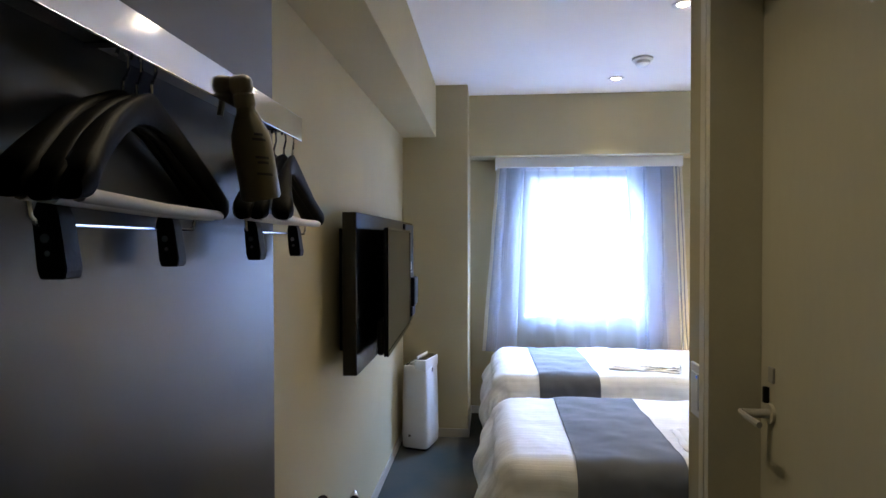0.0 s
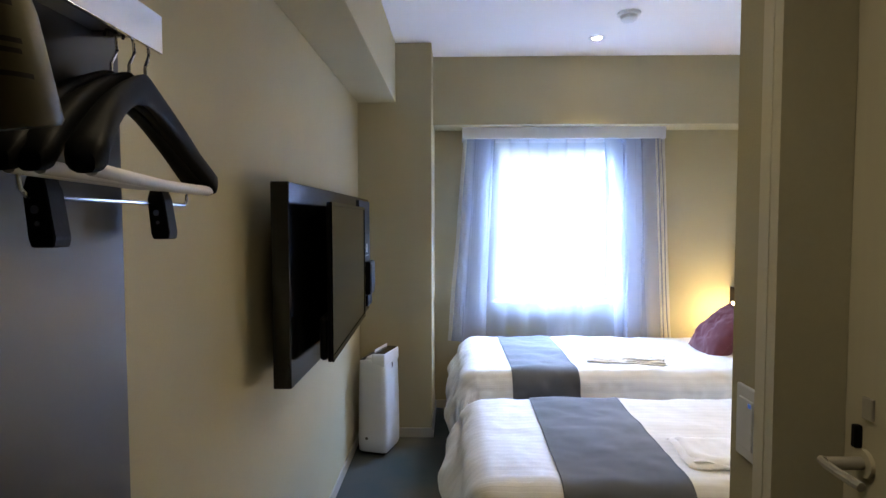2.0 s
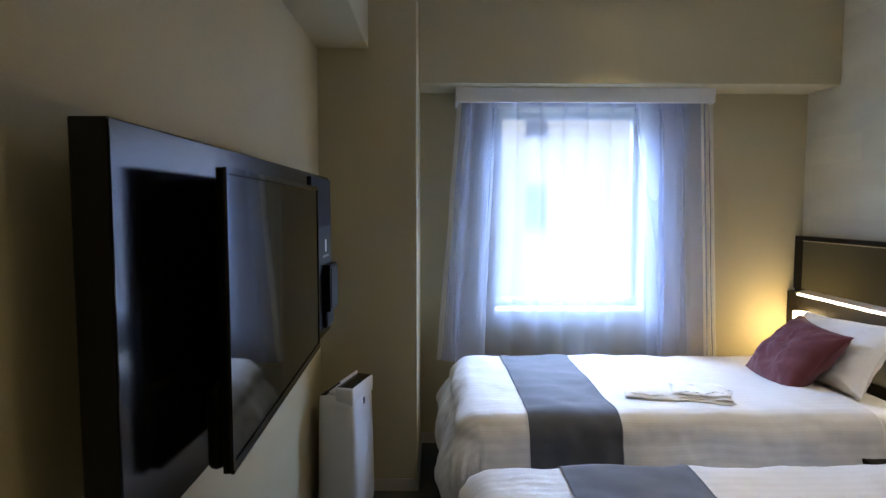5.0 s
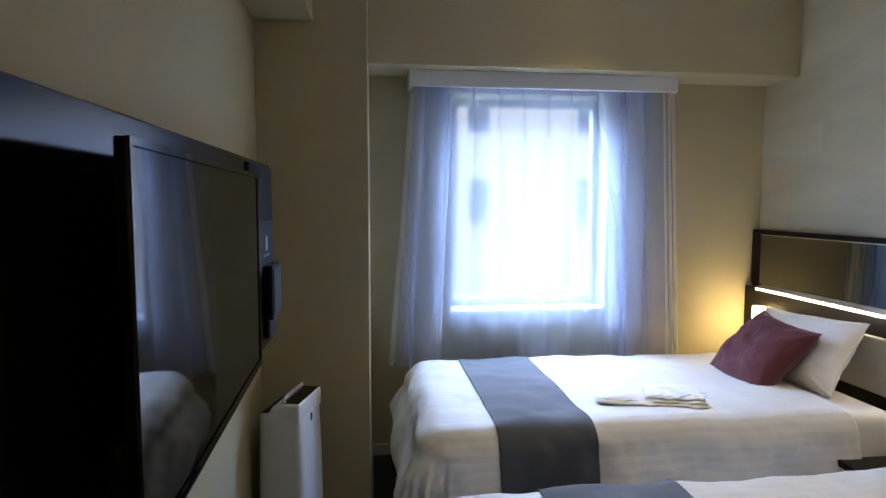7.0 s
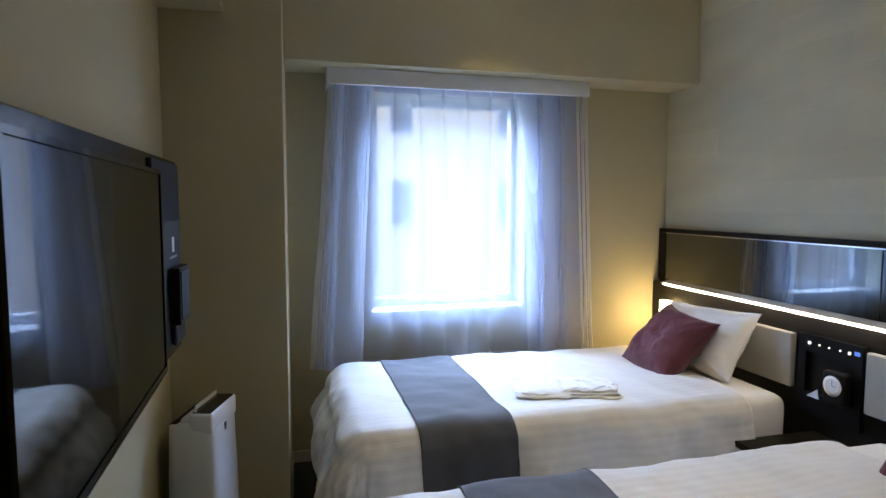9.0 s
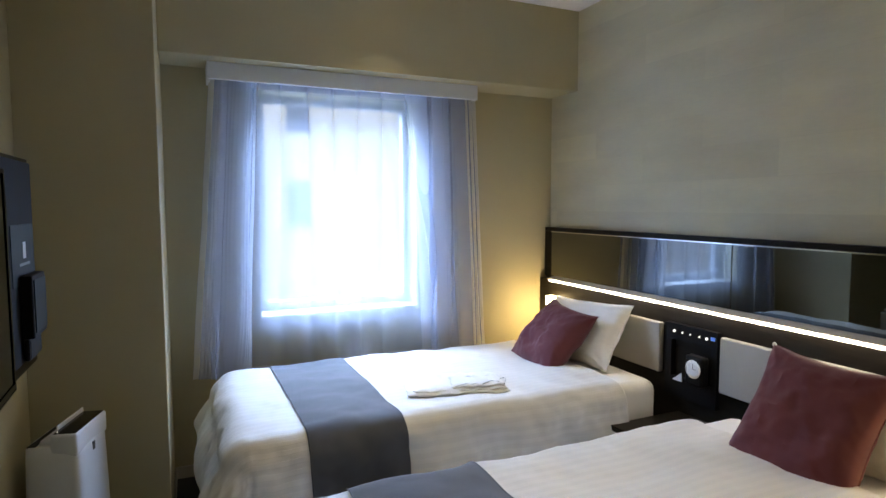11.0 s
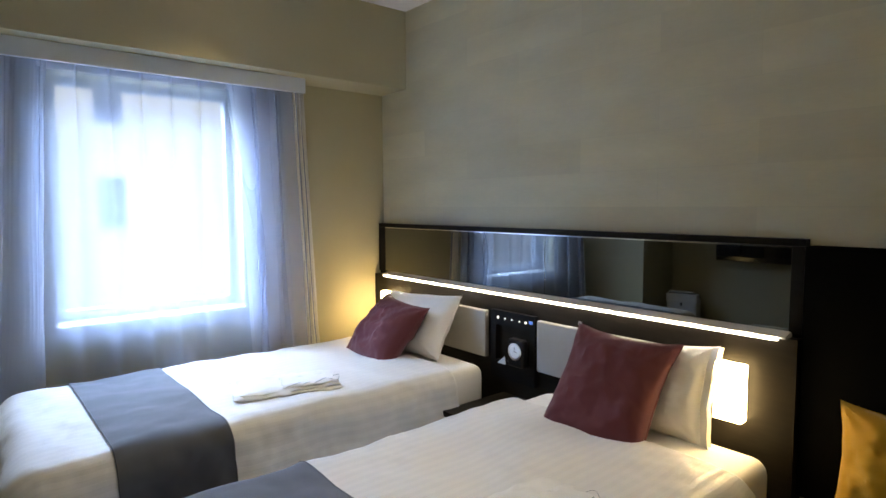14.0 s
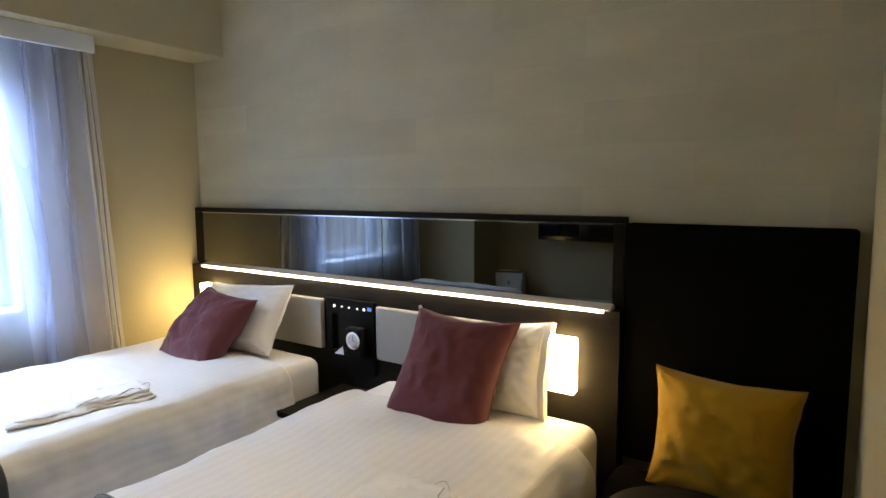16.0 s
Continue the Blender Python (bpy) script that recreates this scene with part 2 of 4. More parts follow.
def cylinder(p, q, r0, r1=None, seg=20):
    """A capped tube between two points."""
    p, q = Vector(p), Vector(q)
    bm = bmesh.new()
    rot = (q - p).to_track_quat("Z", "Y").to_matrix().to_4x4()
    bmesh.ops.create_cone(bm, cap_ends=True, segments=seg, radius1=r0, radius2=r0 if r1 is None else r1, depth=(q - p).length,
                          matrix=Matrix.Translation((p + q) / 2) @ rot)
    return bm


def lathe(profile, base, axis=(0, 0, 1), seg=28):
    """Turned body: profile of (radius, height) along an axis from base."""
    bm = bmesh.new()
    rot = Vector(axis).to_track_quat("Z", "Y").to_matrix().to_4x4()
    rings = []
    for r, h in profile:
        rings.append([bm.verts.new(Vector(base) + rot @ Vector((r * math.cos(2 * math.pi * k / seg), r * math.sin(2 * math.pi * k / seg), h)))
                      for k in range(seg)])
    for a, b in zip(rings, rings[1:]):
        for k in range(seg):
            bm.faces.new((a[k], a[(k + 1) % seg], b[(k + 1) % seg], b[k]))
    bm.faces.new(rings[0][::-1])
    bm.faces.new(rings[-1])
    return bm


def wire(points, r, seg=8):
    """A round rod along a smooth line of points."""
    pts = [Vector(p) for p in points]
    bm = bmesh.new()
    rings = []
    for i, p in enumerate(pts):
        d = (pts[min(i + 1, len(pts) - 1)] - pts[max(i - 1, 0)]).normalized()
        u = d.cross(Vector((0.31, 0.2, 0.93))).normalized()
        v = d.cross(u)
        rings.append([bm.verts.new(p + r * (math.cos(2 * math.pi * k / seg) * u + math.sin(2 * math.pi * k / seg) * v)) for k in range(seg)])
    for a, b in zip(rings, rings[1:]):
        for k in range(seg):
            bm.faces.new((a[k], a[(k + 1) % seg], b[(k + 1) % seg], b[k]))
    bm.faces.new(rings[0][::-1])
    bm.faces.new(rings[-1])
    return bm


def part(name, bm, mat, parent=None, label="", smooth=False):
    """One bmesh, in world places, as one mesh object under a thing or a part."""
    me = bpy.data.meshes.new(name)
    bmesh.ops.recalc_face_normals(bm, faces=bm.faces[:])
    if smooth:
        for f in bm.faces:
            f.smooth = True
    bm.to_mesh(me)
    bm.free()
    me.materials.append(mat)
    if smooth:
        me.set_sharp_from_angle(angle=radians(40))
    ob = new(name, me)
    if parent:
        ob.parent = parent
        ob.matrix_parent_inverse = parent.matrix_basis.inverted() if parent.type == "EMPTY" else Matrix()
    if label:
        tagged(ob, label)
    return ob


def thing(name, base, label, category, group=""):
    e = new(name)
    e.empty_display_size = 0.1
    e.matrix_basis = Matrix.Translation(base)
    return tagged(e, label, category, group)


def structure(name, bm, mat, label, category, smooth=False):
    return tagged(part(name, bm, mat, smooth=smooth), label, category, kind="structure")


def grid(nu, nv, fn, uv=None):
    """A sheet of (nu+1) x (nv+1) points fn(u, v), u and v from 0 to 1."""
    bm = bmesh.new()
    vs = [[bm.verts.new(fn(i / nu, j / nv)) for j in range(nv + 1)] for i in range(nu + 1)]
    lay = bm.loops.layers.uv.new("UVMap")
    for i in range(nu):
        for j in range(nv):
            f = bm.faces.new((vs[i][j], vs[i + 1][j], vs[i + 1][j + 1], vs[i][j + 1]))
            f.smooth = True
            for lp, (a, b) in zip(f.loops, ((i, j), (i + 1, j), (i + 1, j + 1), (i, j + 1))):
                lp[lay].uv = uv(a / nu, b / nv) if uv else (a / nu, b / nv)
    return bm


def fbm(x, y, z=0.0):
    return noise.fractal(Vector((x, y, z)), 1.0, 2.0, 3)


# ---- the plan ----
XW, XE = -0.458, 2.268          # television wall, headboard wall
YN = 4.945                      # window wall
ZC = 2.53                       # ceiling
YS = -1.1                       # behind the entrance
XP, YP = 0.682, 1.77            # bathroom partition: corridor face, room face

structure("floor", box(XW - 0.2, XE + 0.2, YS - 0.2, YN + 0.25, -0.12, 0), M_CARPET, "mottled slate blue and brown carpet", "floor")
structure("ceiling", box(XW - 0.2, XE + 0.2, YS - 0.2, YN + 0.25, ZC, ZC + 0.15), M_CEIL, "flat white painted ceiling", "ceiling")
structure("wall_west", box(XW - 0.2, XW, 1.475, YN, 0, ZC), M_WALL, "plain beige papered wall behind the television", "wall")
structure("wall_closet", box(XW - 0.2, -0.31, YS, 1.475, 0, ZC), M_CLOSET, "dark slate laminate wall of the entrance", "wall")
structure("wall_south", box(XW - 0.2, XE + 0.2, YS - 0.2, YS, 0, ZC), M_WALL, "plain beige papered entrance wall", "wall")
structure("wall_east", box(XE, XE + 0.2, YS, YN + 0.25, 0, ZC), M_PLANK, "greige wallpaper printed with long stone planks", "wall")
structure("pillar", box(XW, 0.012, 4.36, YN, 0, ZC, 0.004), M_WALL, "beige papered corner pillar beside the window", "pillar")
structure("beam", box(XW, -0.215, YS, 4.358, 2.157, ZC, 0.004), M_WALL, "beige papered ceiling beam along the wall", "beam")
structure("soffit", box(0.012, XE, 4.676, YN, 2.066, ZC, 0.004), M_WALL, "beige papered soffit over the window", "soffit")

WX0, WX1, WZ0, WZ1 = 0.455, 1.335, 0.80, 1.985   # window opening
bm = bmesh.new()
add_box(bm, XW - 0.2, WX0, YN, YN + 0.25, 0, ZC)
add_box(bm, WX1, XE, YN, YN + 0.25, 0, ZC)
add_box(bm, WX0, WX1, YN, YN + 0.25, 0, WZ0)
add_box(bm, WX0, WX1, YN, YN + 0.25, WZ1, ZC)
structure("wall_north", bm, M_WALL, "beige papered wall with one window opening", "wall")

# bathroom partition with a door opening in its corridor side
DY0, DY1, DZ = 0.84, 1.64, 2.05
bm = bmesh.new()
add_box(bm, XP, XP + 0.16, DY1, YP, 0, ZC)
add_box(bm, XP, XP + 0.16, YS, DY0, 0, ZC)
add_box(bm, XP, XP + 0.16, DY0, DY1, DZ, ZC)
add_box(bm, XP + 0.16, XE, YP - 0.12, YP, 0, ZC)
structure("wall_partition", bm, M_WALL, "beige papered bathroom partition wall", "wall")

bm = bmesh.new()
add_box(bm, XW, XW + 0.008, 1.48, 4.36, 0, 0.06)
add_box(bm, XW + 0.008, 0.020, 4.352, 4.36, 0, 0.06)
add_box(bm, 0.012, 0.020, 4.36, YN, 0, 0.06)
add_box(bm, 0.020, XE, YN - 0.008, YN, 0, 0.06)
structure("baseboard", bm, M_SKIRT, "low beige vinyl baseboard", "baseboard")

# ---- window ----
win = tagged(new("window_1"), "white framed window with a bright sill behind sheer curtains", "window", kind="structure")
win.matrix_basis = Matrix.Translation(((WX0 + WX1) / 2, 5.12, WZ0))
bm = bmesh.new()
for a in ((WX0, 0.505, 5.10, 5.16, WZ0, WZ1), (1.305, WX1, 5.10, 5.16, WZ0, WZ1), (0.505, 1.305, 5.10, 5.16, WZ0, 0.85), (0.505, 1.305, 5.10, 5.16, 1.945, WZ1)):
    add_box(bm, *a)
part("window_frame", bm, M_ALU, win)
pane = part("pane", box(0.505, 1.305, 5.126, 5.132, 0.85, 1.945), M_GLASS, win, "clear window glass")
pane.visible_shadow = False
part("window_sill", box(WX0 - 0.015, WX1 + 0.015, 4.925, 5.10, WZ0 - 0.022, WZ0 + 0.004, 0.003), M_WHITE, win, "white sill board")

# ---- outside ----
ground = structure("ground", box(-2500, 2500, 5.6, 4000, -9.2, -9.0), M_GROUND, "grey street far below the window", "ground")
FY = 20.6
house = thing("apartment_building", (4, FY, -9), "pale rendered building across the street with dark windows", "building")
part("wall", box(-26, 34, FY, FY + 8, -9, 16), M_FACADE, house)
part("roof", box(-26.3, 34.3, FY - 0.3, FY + 8.3, 16, 16.4), M_FACADE, house)
for fl in range(-3, 5):
    ledge = part("ledge", box(-26, 34, FY - 0.02, FY - 0.003, -0.65 + 3.0 * fl, -0.45 + 3.0 * fl), M_FACADE, house)
    for col in range(-4, 6) if fl != -1 else ():
        x, z = 3.05 + 3.72 * col, 0.78 + 3.0 * fl
        w = part("window", box(x - 0.06, x + 0.76, FY - 0.05, FY - 0.004, z - 0.06, z + 1.48), M_ALU, house)
        part("pane", box(x, x + 0.7, FY - 0.07, FY - 0.054, z, z + 1.42), M_FACWIN, w, "dark blue glass")
for x0, x1 in ((-9.4, -1.6), (3.0, 6.6)):
    part("balcony_front", box(x0, x1, FY - 0.9, FY - 0.8, -1.55, -0.93), M_FACADE, house, "plain low balcony front")
    part("balcony_slab", box(x0, x1, FY - 0.9, FY - 0.003, -1.70, -1.56), M_FACADE, house)
cables = thing("overhead_cables", (-14, 13, -9), "thin dark overhead cables strung between street poles", "cable")
for px in (-14.0, 16.0):
    part("pole", cylinder((px, 13.7, -9.0), (px, 13.7, 4.2), 0.17, 0.13), M_FACADE, cables, "pale concrete pole", True)
for k, (z, sag) in enumerate(((4.15, 0.10), (4.0, 0.16), (3.35, 0.12), (3.25, 0.2), (2.75, 0.1), (2.05, 0.1), (1.9, 0.16), (0.6, 0.1))):
    pts = [(-14 + 30 * u, 13.0 + 0.2 * k, z * 0.62 + 0.55 - sag * math.sin(math.pi * u)) for u in [i / 24 for i in range(25)]]
    part("line", wire(pts, 0.006, 6), M_BLACK, cables)

# ---- curtain box and sheer curtain ----
cbox = thing("curtain_box", (0.93, 4.85, 2.05), "white painted pelmet box above the window", "curtain box")
part("front_board", box(0.214, 1.64, 4.765, 4.785, 1.984, 2.064, 0.002), M_WHITE, cbox)
part("end_board", box(0.214, 0.230, 4.786, YN, 1.984, 2.064), M_WHITE, cbox)
part("end_board", box(1.624, 1.64, 4.786, YN, 1.984, 2.064), M_WHITE, cbox)
part("rail", box(0.235, 1.62, 4.85, 4.87, 2.04, 2.062), M_ALU, cbox, "white curtain rail")


def smooth(a, b, t):
    t = min(1.0, max(0.0, (t - a) / (b - a)))
    return t * t * (3 - 2 * t)


def pitch(w):
    """Distance between folds across the width: tight at both sides, wide pinch pleats between."""
    return 0.132 + 0.001 * smooth(0.36, 0.46, w) * (1 - smooth(1.24, 1.34, w))


NW = 620
WARP = [0.232 + 1.403 * i / NW for i in range(NW + 1)]
PHASE = [0.0]
for w_a, w_b in zip(WARP, WARP[1:]):
    PHASE.append(PHASE[-1] + (w_b - w_a) / pitch((w_a + w_b) / 2))


def sheer(u, v):
    """Voile: pinch pleats at the top, folds that overlap and gather towards both sides."""
    i = round(u * NW)
    w, ph = WARP[i], PHASE[i]
    h = 1 - v
    mid = smooth(0.36, 0.46, w) * (1 - smooth(1.24, 1.34, w))
    fade = math.exp(-h / 0.16) * mid
    a = 0.31 * fade + (0.06 + 0.03 * fbm(2 * w, 0.0)) * mid * (1 - fade) + (0.22 + 0.06 * h) * (1 - mid)
    d = 0.020 * fade + 0.010 * mid * (1 - fade) + 0.036 * (1 - mid)
    ang = 2 * math.pi * ph + 0.5 * h * fbm(3 * w, 1.5 * v, 2.0) + (0.3 + 1.3 * h) * (1 - mid) * fbm(2.0 * w, 0.8 * v, 7.0)
    x = w + pitch(w) * a * math.sin(ang)
    x += h * (-0.105 * (1 - smooth(0.2, 0.75, w)) + 0.085 * smooth(1.3, 1.64, w))
    x += 0.10 * h * (1 - 0.25 * h) * math.exp(-((w - 1.27) / 0.10) ** 2)
    y = 4.862 + d * math.cos(ang) + 0.016 * h * fbm(3.0 * w, 1.2 * v, 4.0)
    swoop = math.exp(-((w - 1.26 - 0.20 * h * h) / 0.028) ** 2) + 0.7 * math.exp(-((w - 1.38 - 0.10 * h) / 0.024) ** 2) + 0.8 * math.exp(-((w - 0.42 + 0.10 * h) / 0.026) ** 2)
    y -= 0.032 * swoop * smooth(0.06, 0.3, h)
    y -= 0.03 * h * math.exp(-((w - 1.30) / 0.10) ** 2)
    return (x, y, 0.522 + (2.040 - 0.522) * v + 0.006 * h * math.sin(7 * w))


curtain = thing("sheer_curtain", (0.93, 4.87, 0.53), "white sheer curtain drawn across the bright window", "curtain")
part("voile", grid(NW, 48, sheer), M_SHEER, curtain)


def shifted(f, v0, v1, dy):
    def fn(u, v):
        x, y, z = f(u, v0 + (v1 - v0) * v)
        return (x, y + dy, z)
    return fn


def gathers(w0, w1, shift):
    """Second ply of the fullness that bunches up at a side of the curtain."""
    def fn(u, v):
        w, h = w0 + (w1 - w0) * u, 1 - v
        x, y, z = sheer(min(1.0, max(0.0, (w - 0.232) / 1.403)), v)
        ang = 2 * math.pi * (w - w0) / 0.16 + shift + 1.4 * h * fbm(3 * w, 0.9 * v, shift)
        return (x + 0.018 * math.sin(ang), 4.834 + 0.020 * math.cos(ang) - 0.01 * h * fbm(3 * w, v, 3.0), z)
    return fn


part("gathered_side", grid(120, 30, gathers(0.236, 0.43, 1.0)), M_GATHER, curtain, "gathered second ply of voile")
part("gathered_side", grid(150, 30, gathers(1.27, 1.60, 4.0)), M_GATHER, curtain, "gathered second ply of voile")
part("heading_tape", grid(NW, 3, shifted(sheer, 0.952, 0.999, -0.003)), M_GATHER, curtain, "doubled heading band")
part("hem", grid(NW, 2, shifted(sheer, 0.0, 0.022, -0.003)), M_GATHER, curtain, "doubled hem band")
for k0 in (0, NW - 14):
    part("side_hem", grid(14, 48, lambda u, v, k0=k0: (lambda p: (p[0], p[1] - 0.032, p[2]))(sheer((k0 + 14 * u) / NW, v))), M_SHEER2, curtain, "doubled side hem")


def gathered(u, v):
    h = 1 - v
    a = 2 * math.pi * 2.5 * u + 0.6 * h
    return (1.572 + 0.066 * u + 0.072 * h + 0.012 * math.sin(a), 4.820 + 0.020 * math.cos(a) + 0.006 * fbm(4 * u, 2 * v), 0.535 + 1.500 * v)


drape_c = thing("drawn_drape", (1.61, 4.82, 0.53), "cream drape drawn aside in a narrow gathered stack", "curtain")
part("cloth", grid(90, 24, gathered), M_SHEER2, drape_c)
part("hem", grid(90, 1, shifted(gathered, 0.0, 0.02, -0.003)), M_SHEER2, drape_c, "doubled hem band")

plate = thing("wall_plate", (0.93, YN, 0.60), "pale plastic wall plate under the window", "wall plate")
part("cover", box(0.890, 1.055, YN - 0.014, YN - 0.0005, 0.520, 0.612, 0.003), M_WHITE, plate)

# ---- ceiling fittings ----


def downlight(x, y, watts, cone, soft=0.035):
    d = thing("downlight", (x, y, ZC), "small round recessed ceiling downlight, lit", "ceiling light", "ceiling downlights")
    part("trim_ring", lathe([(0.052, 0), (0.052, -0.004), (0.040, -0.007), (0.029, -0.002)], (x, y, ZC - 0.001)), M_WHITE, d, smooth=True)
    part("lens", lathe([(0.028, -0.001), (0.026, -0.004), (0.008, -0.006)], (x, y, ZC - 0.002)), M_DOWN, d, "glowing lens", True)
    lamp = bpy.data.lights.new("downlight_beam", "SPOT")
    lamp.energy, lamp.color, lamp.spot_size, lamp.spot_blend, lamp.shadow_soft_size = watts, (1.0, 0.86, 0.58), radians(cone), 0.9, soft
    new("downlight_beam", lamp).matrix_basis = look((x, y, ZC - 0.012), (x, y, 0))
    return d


downlight(1.075, 3.04, 24, 104, 0.12)
downlight(1.034, 4.287, 18, 100)
# Out of view: added over the corridor to light the door and television wall.
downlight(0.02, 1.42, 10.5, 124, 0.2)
det = thing("smoke_detector", (1.10, 3.86, ZC), "white round smoke detector on the ceiling", "smoke detector")
part("base", lathe([(0.062, 0), (0.062, -0.012), (0.056, -0.016)], (1.10, 3.86, ZC - 0.001)), M_WHITE, det, smooth=True)
part("sensor_head", lathe([(0.046, 0), (0.044, -0.018), (0.030, -0.030), (0.008, -0.034)], (1.10, 3.86, ZC - 0.018)), M_WHITE, det, smooth=True)

# ---- bathroom door ----
door = tagged(new("door_1"), "closed beige laminate bathroom door with a lever handle", "door", kind="structure")
door.matrix_basis = Matrix.Translation((0.79, 1.24, 0))
part("leaf", box(0.79, 0.83, DY0 + 0.004, DY1 - 0.004, 0.005, DZ - 0.004, 0.002), M_DOOR, door)
bm = bmesh.new()
for a in ((XP - 0.010, 0.789, DY1 - 0.028, DY1 - 0.002, 0, DZ), (XP - 0.010, 0.789, DY0 + 0.002, DY0 + 0.028, 0, DZ), (XP - 0.010, 0.789, DY0 + 0.002, DY1 - 0.002, DZ - 0.028, DZ - 0.002)):
    add_box(bm, *a)
part("door_frame", bm, M_FRAME, door)
bm = bmesh.new()
add_box(bm, XP - 0.012, XP - 0.001, DY1 - 0.004, DY1 + 0.026, 0, DZ + 0.03)
add_box(bm, XP - 0.012, XP - 0.001, DY0 - 0.026, DY0 + 0.004, 0, DZ + 0.03)
part("casing", bm, M_FRAME, door)
handle = part("door_handle", cylinder((0.728, 1.565, 1.035), (0.789, 1.565, 1.035), 0.010), M_SKIRT, door, "dull grey lever", True)
part("lever", wire([(0.730, 1.577, 1.036), (0.727, 1.56, 1.035), (0.727, 1.53, 1.034), (0.731, 1.49, 1.032)], 0.0070), M_SKIRT, handle, smooth=True)
part("rose", cylinder((0.783, 1.565, 1.035), (0.790, 1.565, 1.035), 0.022), M_FRAME, handle, smooth=True)
part("lock_plate", box(0.778, 0.790, 1.572, 1.584, 1.055, 1.092, 0.003), M_BLACK, door, "dark thumb turn")
part("lock_plate", box(0.784, 0.790, 1.548, 1.570, 1.105, 1.140, 0.002), M_SKIRT, door, "dull grey lock plate")

sw = thing("light_switch", (XP, 1.695, 1.05), "pale plastic light switch plate with blue indicator", "light switch")
part("plate", box(XP - 0.009, XP - 0.0005, 1.655, 1.735, 0.985, 1.115, 0.003), M_WHITE, sw)
part("rocker", box(XP - 0.013, XP - 0.0095, 1.672, 1.718, 1.005, 1.095, 0.002), M_WHITE, sw)
part("indicator", box(XP - 0.0145, XP - 0.0132, 1.675, 1.683, 1.083, 1.090), M_BLUEDOT, sw, "blue pilot light")

# ---- entrance shelf and hangers ----
shelf = thing("coat_shelf", (-0.28, 0.45, 1.64), "slim wall shelf with a polished steel front edge", "coat rack")
part("board", box(-0.310, -0.2415, -0.7, 1.450, 1.656, 1.682), M_CLOSET, shelf, "dark shelf board")
part("fascia", box(-0.241, -0.236, -0.7, 1.453, 1.634, 1.684, 0.001), M_STEEL, shelf, "polished steel fascia")
for yy in (0.35, 0.885, 1.42):
    part("hook_bar", wire([(-0.31, yy, 1.652), (-0.280, yy, 1.652), (-0.243, yy, 1.652)], 0.004), M_CHROME, shelf, "short steel peg")


